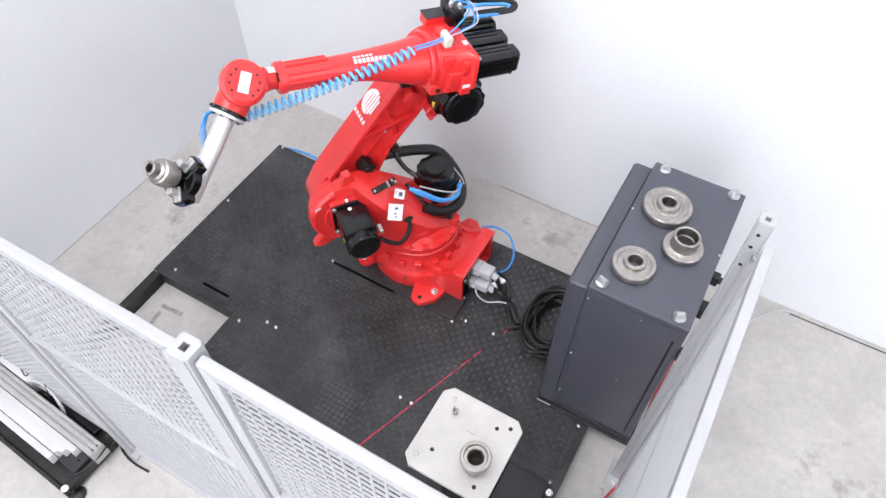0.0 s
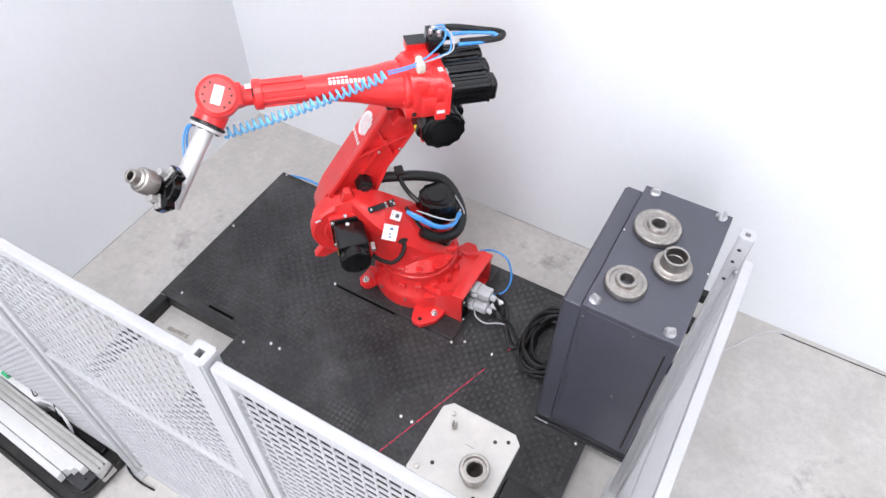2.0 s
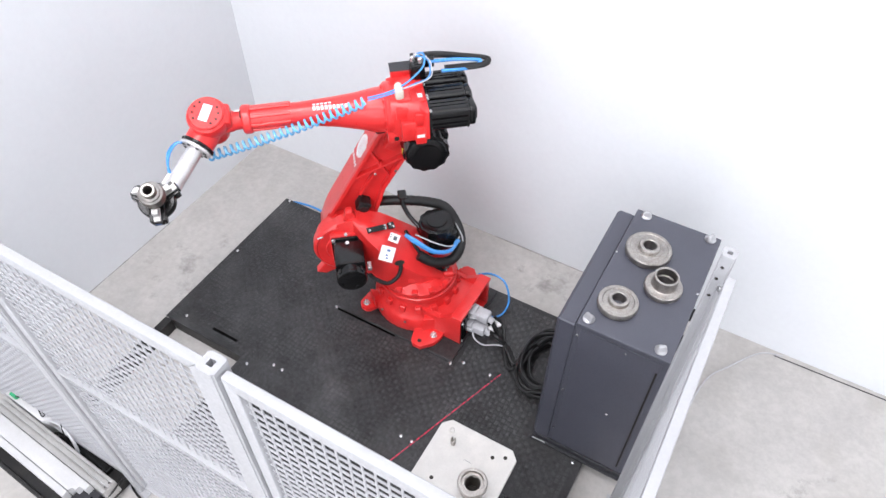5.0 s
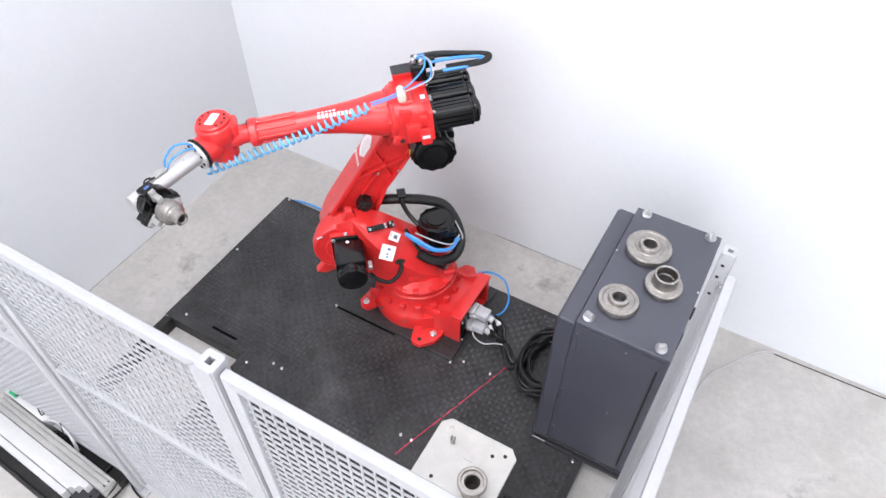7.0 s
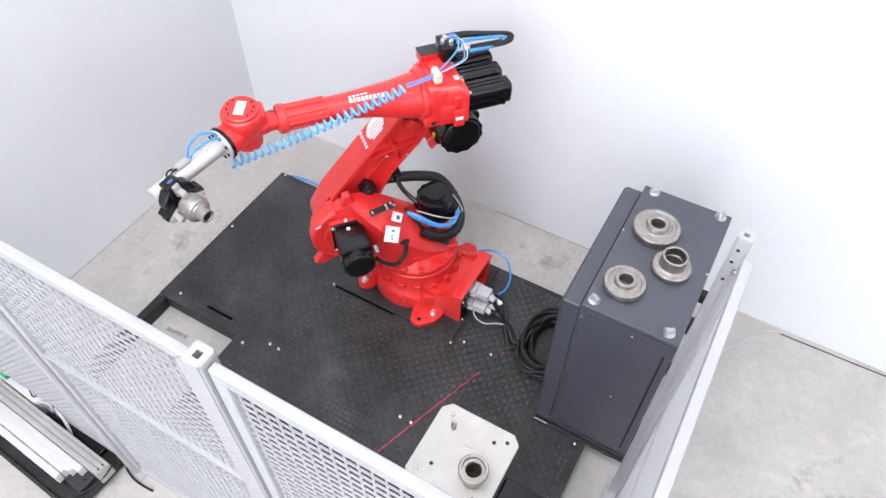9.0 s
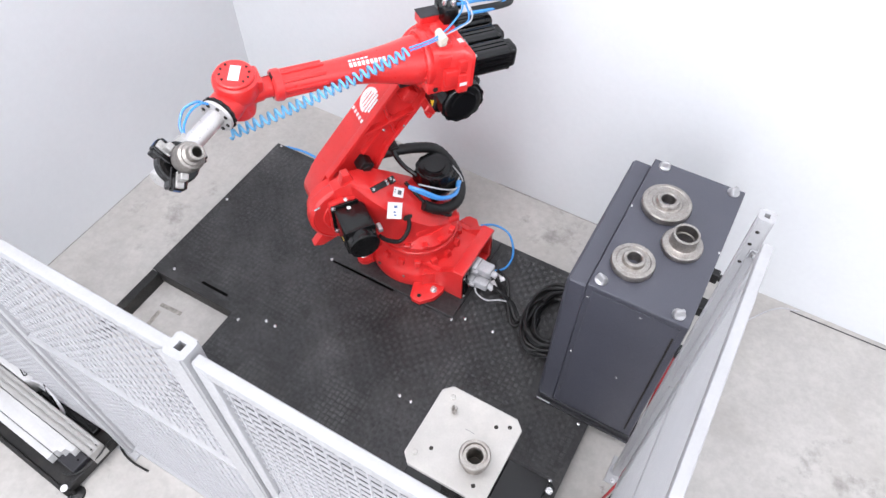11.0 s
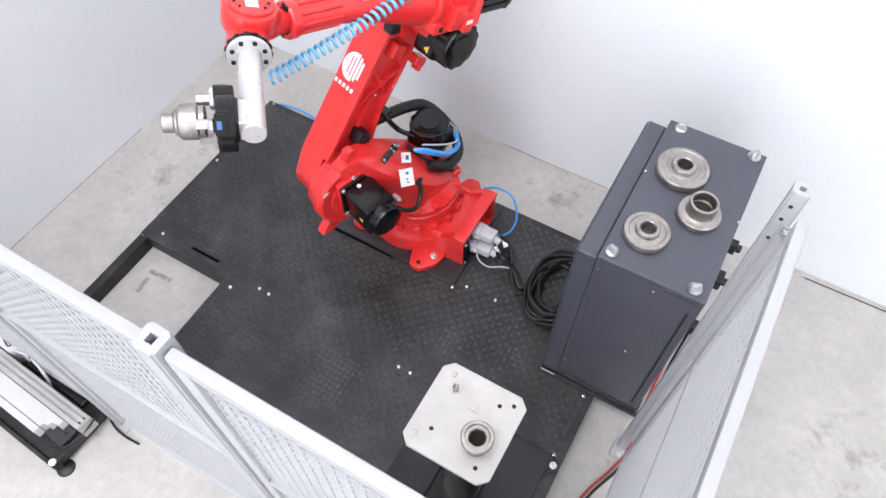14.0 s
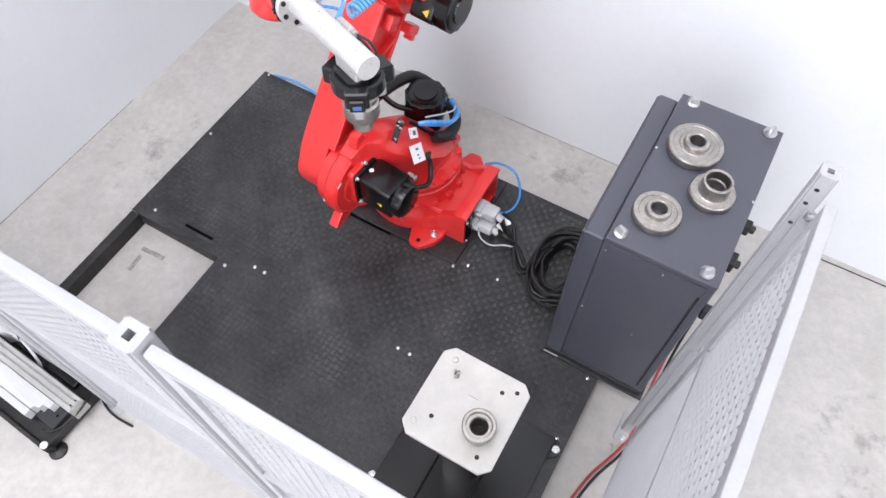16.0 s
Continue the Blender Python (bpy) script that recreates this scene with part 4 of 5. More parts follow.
def build_upper_arm(robot):
    bm = bmesh.new()
    y0, y1 = -0.300, -0.118
    # outline of the arm seen from its side, from the shoulder disc to the elbow disc
    side = arc(0.0, 0.0, 0.138, 200, 345, 12) + [(0.144, 0.05), (0.150, 0.12), (0.142, 0.80)] + arc(0.0, L2, 0.15, 10, 170, 12) + [(-0.085, 0.76), (-0.062, 0.64), (-0.055, 0.42), (-0.095, 0.22), (-0.145, 0.06)]
    prism(bm, side, y0, y1 - 0.035, XZ, bevel=0.012, seg=3)
    # border flange and ribs on the open side
    ribs = [(p, q, 0.022, -0.116) for p, q in (((0.142, 0.12), (0.134, 0.80)), ((0.134, 0.80), (-0.05, 0.82)), ((-0.05, 0.82), (-0.054, 0.64)), ((-0.054, 0.64), (-0.047, 0.42)), ((-0.047, 0.42), (-0.085, 0.23)), ((-0.085, 0.23), (0.142, 0.12)))]
    ribs += [((0.13, 0.42), (-0.05, 0.66), 0.016, -0.119), ((0.05, 0.32), (0.04, 0.58), 0.013, -0.122), ((0.13, 0.62), (-0.045, 0.50), 0.013, -0.123)]
    lathe(bm, [(0, 0), (0.164, 0), (0.171, 0.006), (0.171, 0.05), (0, 0.05)], 48, Matrix.Translation((0, -0.15, 0)) @ pose(0, 0, 0, -90))
    # elbow boss
    lathe(bm, [(0, 0), (0.145, 0), (0.15, 0.01), (0.135, 0.06), (0, 0.065)], 40, Matrix.Translation((0, y1 - 0.03, L2)) @ pose(0, 0, 0, -90))
    prism(bm, rounded(0.06, 0.735, 0.03, 0.035, 0.008), -0.16, -0.085, XZ, bevel=0.006)
    arm = part("upper_arm", bm, RED, robot, "red cast upper arm with a white emblem")
    for p, q, w, d1 in ribs:
        a, b = Vector((p[0], 0, p[1])), Vector((q[0], 0, q[1]))
        n = (b - a).normalized().cross(Vector((0, 1, 0))) * w / 2
        bm = bmesh.new()
        prism(bm, [((a + n).x, (a + n).z), ((b + n).x, (b + n).z), ((b - n).x, (b - n).z), ((a - n).x, (a - n).z)], -0.16, d1, XZ, bevel=0.004, seg=2)
        part("rib", bm, RED, arm)
    # red stop bracket behind the elbow
    bm = bmesh.new()
    box(bm, -0.12, -0.05, -0.13, -0.06, 0.70, 0.745, 0.006)
    box(bm, -0.125, -0.10, -0.12, -0.07, 0.67, 0.745, 0.005)
    part("stop_bracket", bm, RED, arm)
    # bolts round the shoulder
    bolt_row(arm, [(0.162 * math.cos(radians(a)), -0.0995, 0.162 * math.sin(radians(a))) for a in range(20, 175, 13)], (0, 1, 0), 0.006, 0.006, BORE)
    bolt_row(arm, [(0.045, -0.116, 0.50), (-0.05, -0.116, 0.56)], (0, 1, 0), 0.005, 0.005)
    # rubber stop
    bm = bmesh.new()
    prism(bm, rounded(0.012, 0.272, 0.036, 0.036, 0.012), -0.155, -0.082, XZ, bevel=0.006)
    cyl(bm, (0.012, -0.082, 0.272), (0.012, -0.068, 0.272), 0.026, seg=6, edge=0.003)
    part("rubber_stop", bm, RUBBER, arm, "black rubber stop")
    # emblem: a striped disc and a bar of lettering, flush on the front face
    mm = frame_of(Vector((0.1462, -0.222, 0.575)), (1, 0, 0.018), (0, 0, 1))
    bm = bmesh.new()
    R = 0.068
    for i, (c, top, bot) in enumerate(((-0.052, 0.9, 0.9), (-0.034, 0.62, 0.95), (-0.013, 1.0, 0.96), (0.008, 1.0, 0.95), (0.029, 0.98, 0.9), (0.049, 0.95, 0.85))):
        w = 0.0145
        ya = math.sqrt(max(0.0, R * R - c * c))
        o = [(c - w / 2, -ya * bot), (c + w / 2, -ya * bot), (c + w / 2, ya * top), (c - w / 2, ya * top)]
        prism(bm, o, 0.0, 0.0012, mm)
    out = arc(0, 0, R, 75, 285, 20) + arc(0, 0, R - 0.02, 285, 75, 20)
    prism(bm, out, 0.0, 0.0014, mm)
    part("emblem", bm, LOGO_WHITE, arm, "white round striped emblem")
    bm = bmesh.new()
    for k in range(5):
        x = -0.062 + k * 0.028
        prism(bm, rounded(x, -0.098, 0.0085, 0.0100, 0.003, 3), 0.0, 0.0012, mm)
    part("lettering", bm, LOGO_WHITE, arm, "white row of lettering blocks")
    return arm


FORE = [(0.17, 0.172, 0.110), (0.22, 0.173, 0.107), (0.30, 0.180, 0.089), (0.40, 0.190, 0.073), (0.52, 0.199, 0.060), (0.60, 0.204, 0.054), (0.80, 0.206, 0.052)]


def fore_at(x):
    for (xa, za, ra), (xb, zb, rb) in zip(FORE, FORE[1:]):
        if xa <= x <= xb:
            u = (x - xa) / (xb - xa)
            return za + (zb - za) * u, ra + (rb - ra) * u
    return FORE[-1][1:]


def build_forearm(robot):
    bm = bmesh.new()
    # tapered tube
    def tube(x, z, ry, rz, p=1.0, n=28):
        return [(x, ry * math.cos(2 * math.pi * k / n), z + rz * math.sin(2 * math.pi * k / n)) for k in range(n)]
    loft(bm, [tube(x, z, r, r) for x, z, r in FORE])
    lathe(bm, [(0.05, 0.0), (0.064, 0.0), (0.068, 0.006), (0.068, 0.034), (0.062, 0.042), (0.048, 0.044)], 36, Matrix.Translation((0.795, 0, A3)) @ pose(0, 0, 0, 0, 90))
    # long ribs near the wrist end
    for a in range(0, 360, 45):
        mm = Matrix.Translation((0, 0, A3)) @ pose(0, 0, 0, a)
        box(bm, 0.61, 0.80, 0.044, 0.061, -0.009, 0.009, 0.004, mm)
    # elbow housing
    lathe(bm, [(0.09, 0.0), (0.126, 0.0), (0.131, 0.008), (0.131, 0.03), (0.124, 0.04), (0.10, 0.042)], 44, Matrix.Translation((0.135, 0, 0.172)) @ pose(0, 0, 0, 0, 90))
    loft(bm, [
        [(0.150, y, z) for y, z in rounded(0.0, 0.178, 0.125, 0.108, 0.06)],
        [(0.08, y, z) for y, z in rounded(0.0, 0.178, 0.145, 0.108, 0.05)],
        [(0.02, y, z) for y, z in rounded(0.0, 0.182, 0.155, 0.105, 0.04)],
        [(-0.002, y, z) for y, z in rounded(0.005, 0.188, 0.182, 0.088, 0.02)],
        [(-0.018, y, z) for y, z in rounded(0.005, 0.188, 0.182, 0.088, 0.02)]])
    # fork down to the elbow axis, cast pads and bosses
    prism(bm, arc(0.0, 0.0, 0.098, 150, 390, 16) + [(0.13, 0.13), (-0.01, 0.15)], -0.085, 0.03, XZ, bevel=0.01)
    prism(bm, [(0.0, 0.085), (0.11, 0.085), (0.11, 0.20), (0.0, 0.20)], 0.03, 0.158, XZ, bevel=0.01)
    prism(bm, rounded(0.075, 0.16, 0.035, 0.04, 0.01), 0.14, 0.170, XZ, bevel=0.006)
    prism(bm, rounded(0.022, 0.125, 0.026, 0.050, 0.008), 0.12, 0.176, XZ, bevel=0.006)
    prism(bm, rounded(0.022, 0.215, 0.026, 0.030, 0.008), 0.12, 0.172, XZ, bevel=0.006)
    prism(bm, rounded(0.13, 0.09, 0.045, 0.028, 0.01), 0.04, 0.125, XZ, bevel=0.006)
    prism(bm, rounded(0.10, 0.235, 0.03, 0.03, 0.01), 0.10, 0.145, XZ, bevel=0.006)
    box(bm, 0.05, 0.12, 0.02, 0.11, 0.275, 0.296, 0.008)
    box(bm, -0.015, 0.05, -0.15, 0.0, 0.275, 0.292, 0.006)
    lathe(bm, [(0, 0), (0.05, 0), (0.052, 0.006), (0.046, 0.02), (0, 0.022)], 28, Matrix.Translation((0.06, -0.02, 0.278)))
    box(bm, 0.03, 0.125, -0.155, -0.085, 0.27, 0.318, 0.006)
    box(bm, -0.012, 0.03, 0.02, 0.12, 0.272, 0.290, 0.006)
    for a in range(15, 360, 24):
        mm = Matrix.Translation((0, 0, 0.172)) @ pose(0, 0, 0, a)
        box(bm, 0.168, 0.184, -0.008, 0.008, 0.100, 0.117, 0.003, mm)
    arm = part("forearm", bm, RED, robot, "red cast forearm and elbow housing")
    bm = bmesh.new()
    box(bm, 0.028, 0.127, -0.157, -0.083, 0.3185, 0.322, 0.001)
    part("cover", bm, CAB_DARK, arm, "dark cover plate")
    for y in (0.122, 0.004, -0.115):
        servo(arm, Matrix.Translation((-0.018, y, 0.195)) @ pose(0, 0, 0, 0, -90) @ pose(0, 0, 0, 0, 0, 90), 0.113, 0.125, 0.232)
        bolt_row(arm, [(-0.026, y + s * 0.047, 0.2565) for s in (-1, 1)], (-0.2, 0, 1), 0.006, 0.005)
    finned_motor(arm, Matrix.Translation((-0.008, -0.03, -0.022)) @ pose(0, 0, 0, -90) @ pose(0, 0, 0, 0, 0, 165), 0.103, 0.178)
    bm = bmesh.new()
    prism(bm, [(-0.017, -0.012), (0.017, -0.012), (0.0, 0.018)], 0, 0.0012)
    part("warning_label", bm, YELLOW, arm, "yellow triangular warning label", frame_of(Vector((0.1052, 0.050, -0.054)), (0.966, 0, 0.259), (-0.2, 0.45, 0.85)))
    bm = bmesh.new()
    box(bm, 0.165, 0.225, -0.12, -0.065, -0.03, 0.03, 0.008, seg=2)
    part("rubber_stop", bm, RUBBER, arm, "black rubber stop")
    label(arm, "label", PAPER, 0.040, 0.018, frame_of(Vector((0.022, 0.1763, 0.125)), (0, 1, 0), (0, 0, 1)), "small white label")
    label(arm, "label", PAPER, 0.030, 0.022, frame_of(Vector((0.01, 0.085, 0.2905)), (0, 0, 1), (1, 0, 0)), "small white label")
    bm = bmesh.new()
    cyl(bm, (0.135, 0.124, 0.085), (0.135, 0.127, 0.085), 0.012, seg=16)
    part("plug", bm, BORE, arm)
    # name plate in white along the tube, its lettering as plain blocks
    bm = bmesh.new()
    for k in range(9):
        x = 0.50 - k * 0.0185
        for a, hh in ((56, 0.0095), (74, 0.0035))[: 2 if k < 5 else 1]:
            n = Vector((0.12, math.cos(radians(a)), math.sin(radians(a)))).normalized()
            z, r = fore_at(x)
            c = Vector((x, n.y * r, z + n.z * r))
            box(bm, -0.0065, 0.0065, -hh, hh, -0.003, 0.0018, 0.0, frame_of(c, n, (0, -n.z, n.y)))
    part("lettering", bm, LOGO_WHITE, arm, "white row of lettering blocks")
    # hose clamp, valve block and loop of hoses on the housing
    bm = bmesh.new()
    box(bm, 0.085, 0.125, 0.055, 0.115, 0.295, 0.345, 0.012, seg=3)
    cyl(bm, (0.105, 0.05, 0.335), (0.105, 0.12, 0.335), 0.018, seg=16, edge=0.004)
    part("hose_clamp", bm, CREAM, arm, "cream plastic hose clamp")
    bm = bmesh.new()
    box(bm, -0.035, 0.035, -0.10, -0.03, 0.29, 0.37, 0.008, seg=2)
    box(bm, -0.09, 0.02, -0.175, -0.11, 0.30, 0.352, 0.006, seg=2)
    part("valve_block", bm, BLACK_PAINT, arm, "black pneumatic valve block")
    bm = bmesh.new()
    for x, y in ((-0.015, -0.055), (0.018, -0.075), (0.0, -0.10)):
        cyl(bm, (x, y, 0.37), (x, y, 0.395), 0.011, seg=12, edge=0.002)
    part("fittings", bm, BRIGHT, arm, "bright hose fittings")
    bm = bmesh.new()
    for k in range(3):
        o = 0.018 * k
        sweep(bm, [(0.0, -0.13 - o * 0.3, 0.35), (-0.11, -0.15, 0.338 + o * 0.3), (-0.25, -0.155 + o * 0.4, 0.315 + o * 0.3), (-0.345, -0.15, 0.298), (-0.36, -0.13 + o * 0.2, 0.292), (-0.31, -0.112 + o * 0.5, 0.290), (-0.14, -0.112 + o * 0.6, 0.292)], 0.012, 8)
    part("cable_loop", bm, RUBBER, arm, "black cable loop")
    bm = bmesh.new()
    sweep(bm, [(-0.06, -0.11, 0.335), (-0.20, -0.13, 0.318), (-0.32, -0.125, 0.30), (-0.26, -0.09, 0.29), (-0.12, -0.08, 0.295)], 0.009, 8)
    sweep(bm, [(0.25, 0.072, 0.300), (0.18, 0.082, 0.318), (0.12, 0.085, 0.338), (0.05, 0.06, 0.36), (-0.02, 0.02, 0.40), (-0.03, -0.03, 0.43), (-0.01, -0.06, 0.42), (0.0, -0.07, 0.395)], 0.0042, 8)
    sweep(bm, [(0.25, 0.085, 0.295), (0.18, 0.095, 0.315), (0.11, 0.09, 0.33), (0.03, 0.07, 0.345), (-0.04, 0.05, 0.36), (-0.05, -0.02, 0.40), (0.0, -0.06, 0.41)], 0.0038, 8)
    part("air_hose", bm, BLUE_HOSE, arm, "blue air hoses")
    bm = bmesh.new()
    sweep(bm, [(0.09, 0.09, 0.34), (0.02, 0.08, 0.35), (-0.05, 0.06, 0.37), (-0.055, 0.0, 0.41), (-0.02, -0.05, 0.42), (0.01, -0.07, 0.40)], 0.003, 6)
    part("signal_wire", bm, GREY_PLASTIC, arm, "white signal wire")
    return arm


def build_wrist(robot):
    bm = bmesh.new()
    lathe(bm, [(0, 0), (0.044, 0), (0.044, 0.05), (0.05, 0.06), (0.056, 0.11), (0.05, 0.14), (0, 0.14)], 32, Matrix.Translation((-0.155, 0, 0)) @ pose(0, 0, 0, 0, 90))
    # drum round the bend axis
    lathe(bm, [(0, -0.105), (0.055, -0.105), (0.066, -0.095), (0.07, -0.07), (0.068, -0.03), (0.078, 0.0), (0.090, 0.02), (0.093, 0.080), (0.089, 0.092), (0.079, 0.098), (0.079, 0.110), (0.073, 0.114), (0, 0.114)], 44, pose(0, 0, 0, -90))
    prism(bm, rounded(-0.045, 0.055, 0.055, 0.035, 0.02), -0.05, 0.05, bevel=0.01)
    wrist = part("wrist", bm, RED, robot, "red wrist housing with a bolted cover")
    bm = bmesh.new()
    cyl(bm, (0, 0, 0), (0, 0, 0.003), 0.0055, seg=10)
    me = finish(bm, "cover_screw", BORE)
    for k in range(12):
        a = radians(k * 30 + 10)
        if k in (3, 4, 9, 10):
            continue
        shared("cover_screw", me, wrist, frame_of(Vector((0.058 * math.cos(a), 0.1145, 0.058 * math.sin(a))), (0, 1, 0), (0, 0, 1)))
    label(wrist, "label", PAPER, 0.042, 0.082, frame_of(Vector((0.0, 0.1148, 0.0)), (0, 1, 0), (-0.45, 0, 1)), "white rectangular label")
    label(wrist, "label", PAPER, 0.036, 0.03, frame_of(Vector((-0.128, 0.030, 0.034)), (0, 0.66, 0.75), (1, 0, 0)), "small white label")
    for s in (-1, 1):
        bm = bmesh.new()
        box(bm, -0.165, -0.14, s * 0.052 - 0.012, s * 0.052 + 0.012, -0.02, 0.02, 0.004)
        part("stop_block", bm, RUBBER, wrist, "black stop block")
    return wrist


def build_wrist_flange(robot):
    bm = bmesh.new()
    lathe(bm, [(0, 0.0), (0.060, 0.0), (0.064, 0.03), (0.070, 0.07), (0.070, 0.118), (0, 0.12)], 40, pose(0, 0, 0, 0, 90))
    head = part("wrist_head", bm, RED, robot, "red rotating wrist head")
    bm = bmesh.new()
    lathe(bm, [(0.04, 0), (0.072, 0), (0.074, 0.003), (0.074, 0.013), (0.04, 0.014)], 40, Matrix.Translation((0.118, 0, 0)) @ pose(0, 0, 0, 0, 90))
    for k in range(14):
        a = radians(k * 360 / 14)
        box(bm, 0.119, 0.131, -0.008, 0.008, 0.07, 0.078, 0.002, pose(0, 0, 0, math.degrees(a)))
    part("seal_ring", bm, BLACK_PAINT, head, "black notched ring")
    label(head, "label", PAPER, 0.05, 0.018, frame_of(Vector((0.05, 0.0, 0.069)), (-0.10, 0, 1), (1, 0, 0)), "small white label")
    return head


def build_tool(robot):
    bm = bmesh.new()
    ring(bm, (0.134, 0, 0), (0.150, 0, 0), 0.073, 0.02, 44, 0.003)
    cyl(bm, (0.148, 0, 0), (0.515, 0, 0), 0.0375, seg=40, edge=0.003)
    tool = part("tool_tube", bm, TUBE_WHITE, robot, "white extension tube with a bolted flange")
    bm = bmesh.new()
    cyl(bm, (0, 0, 0), (0, 0, 0.0035), 0.0085, seg=6)
    me = finish(bm, "flange_screw", BORE)
    for k in range(8):
        a = radians(22.5 + 45 * k)
        shared("flange_screw", me, tool, frame_of(Vector((0.1502, 0.056 * math.cos(a), 0.056 * math.sin(a))), (1, 0, 0), (0, 0, 1)))
    bm = bmesh.new()
    box(bm, 0.395, 0.50, -0.036, 0.036, 0.0, 0.044, 0.004)
    part("mounting_saddle", bm, TUBE_WHITE, tool)
    # three-jaw gripper, its axis square to the tube
    gm = Matrix.Translation((0.448, 0, 0.040))
    bm = bmesh.new()
    prism(bm, rounded(0, 0, 0.056, 0.056, 0.03, 6), 0, 0.026, gm, bevel=0.003)
    lathe(bm, [(0, 0.012), (0.074, 0.012), (0.079, 0.018), (0.079, 0.056), (0.074, 0.062), (0, 0.064)], 40, gm)
    grip = part("gripper", bm, BLACK_PAINT, tool, "black three-jaw pneumatic gripper")
    for k in range(3):
        mm = gm @ pose(0, 0, 0, 0, 0, 35 + 120 * k)
        bm = bmesh.new()
        box(bm, 0.02, 0.100, -0.034, 0.034, 0.010, 0.066, 0.005, mm)
        box(bm, 0.06, 0.108, -0.022, 0.022, 0.030, 0.070, 0.004, mm)
        part("jaw_carrier", bm, BLACK_PAINT, tool, "black jaw carrier")
        bm = bmesh.new()
        box(bm, 0.04, 0.102, -0.015, 0.015, 0.068, 0.082, 0.003, mm)
        box(bm, 0.054, 0.080, -0.014, 0.014, 0.08, 0.122, 0.003, mm)
        bolt_head(bm, mm @ Vector((0.092, 0, 0.082)), (0, 0, 1), 0.005, 0.004)
        part("jaw", bm, ALU, tool, "bare metal gripper jaw")
        label(tool, "label", BLUE_INK, 0.024, 0.014, frame_of(gm @ (pose(0, 0, 0, 0, 0, 35 + 120 * k) @ Vector((0.1085, 0, 0.052))), (gm @ pose(0, 0, 0, 0, 0, 35 + 120 * k)).to_3x3() @ Vector((1, 0, 0)), (0, 0, 1)), "small blue label")
    # air hoses and fittings on the tube
    bm = bmesh.new()
    sweep(bm, [(0.30, -0.034, -0.02), (0.27, -0.075, -0.03), (0.215, -0.105, -0.02), (0.165, -0.092, 0.005), (0.148, -0.066, 0.010)], 0.0055, 8)
    sweep(bm, [(0.31, -0.034, 0.0), (0.275, -0.065, 0.0), (0.22, -0.085, 0.015), (0.17, -0.078, 0.03), (0.15, -0.058, 0.03)], 0.005, 8)
    part("air_hose", bm, BLUE_HOSE, tool, "short blue air hoses")
    bm = bmesh.new()
    box(bm, 0.30, 0.37, -0.052, -0.032, -0.025, 0.01, 0.004)
    cyl(bm, (0.385, -0.045, -0.012), (0.37, -0.045, -0.012), 0.009, seg=12)
    part("valve", bm, ALU, tool, "small metal air valve")
    bm = bmesh.new()
    sweep(bm, [(0.37, -0.042, -0.012), (0.41, -0.065, 0.0), (0.435, -0.075, 0.03), (0.44, -0.055, 0.055)], 0.004, 6)
    sweep(bm, [(0.365, -0.045, 0.0), (0.40, -0.058, 0.01), (0.42, -0.068, 0.04), (0.43, -0.055, 0.06)], 0.004, 6)
    part("signal_wire", bm, RUBBER, tool, "thin dark wires")
    return tool


robot = thing("industrial_robot", "red six-axis industrial robot with black motors bolted to the platform", "robot", pose(ROBOT_X, ROBOT_Y, 0))
build_base(robot)
TURRET = build_turret(robot)
UPPER = build_upper_arm(robot)
FOREARM = build_forearm(robot)
WRIST = build_wrist(robot)
HEAD = build_wrist_flange(robot)
TOOL = build_tool(robot)

# the sleeve held in the jaws
bm = bmesh.new()
lathe(bm, [(0.018, 0.0), (0.044, 0.0), (0.048, 0.004), (0.048, 0.018), (0.054, 0.024), (0.054, 0.066), (0.050, 0.075), (0.042, 0.080), (0.040, 0.086), (0.031, 0.092), (0.030, 0.122), (0.027, 0.125), (0.021, 0.125), (0.018, 0.121)], 48, closed=True)
CARRIED = tagged(part("stepped_sleeve", bm, STEEL), "stepped grey steel sleeve held in the gripper jaws", "machine part", "steel workpieces")

# spiral air hose between elbow and wrist, one rigid turn after another
COILS = 25
COIL_R, COIL_T = 0.0215, 0.0062
bm = bmesh.new()
pts = [(COIL_R * math.cos(2 * math.pi * k / 16), COIL_R * math.sin(2 * math.pi * k / 16), (k / 16 - 0.5) * 0.030) for k in range(17)]
sweep(bm, pts, COIL_T, 8, 0)
COIL_MESH = finish(bm, "hose_turn", BLUE_COIL)
TURNS = []
for k in range(COILS):
    ob = new("hose_turn", COIL_MESH)
    ob.parent = robot
    TURNS.append(ob)
tagged(TURNS[0], "light blue spiral air hose turn")
HOSE_T = [0.0, 2.0, 4.0, 6.5, 8.0, 9.0, 11.5, 12.5, 13.5, 14.0, 14.5, 15.0, 15.5, 16.0]
HOSE_X = [0.983, 0.986, 0.996, 1.075, 1.09, 1.08, 1.045, 1.02, 0.955, 0.915, 0.855, 0.775, 0.70, 0.64]
HOSE_Z = [0.082, 0.052, 0.046, 0.073, 0.072, 0.06, 0.044, 0.018, 0.03, 0.02, -0.03, -0.02, 0.03, 0.06]
HOSE_CURVES = (HOSE_X, slopes(HOSE_T, HOSE_X)), (HOSE_Z, slopes(HOSE_T, HOSE_Z))


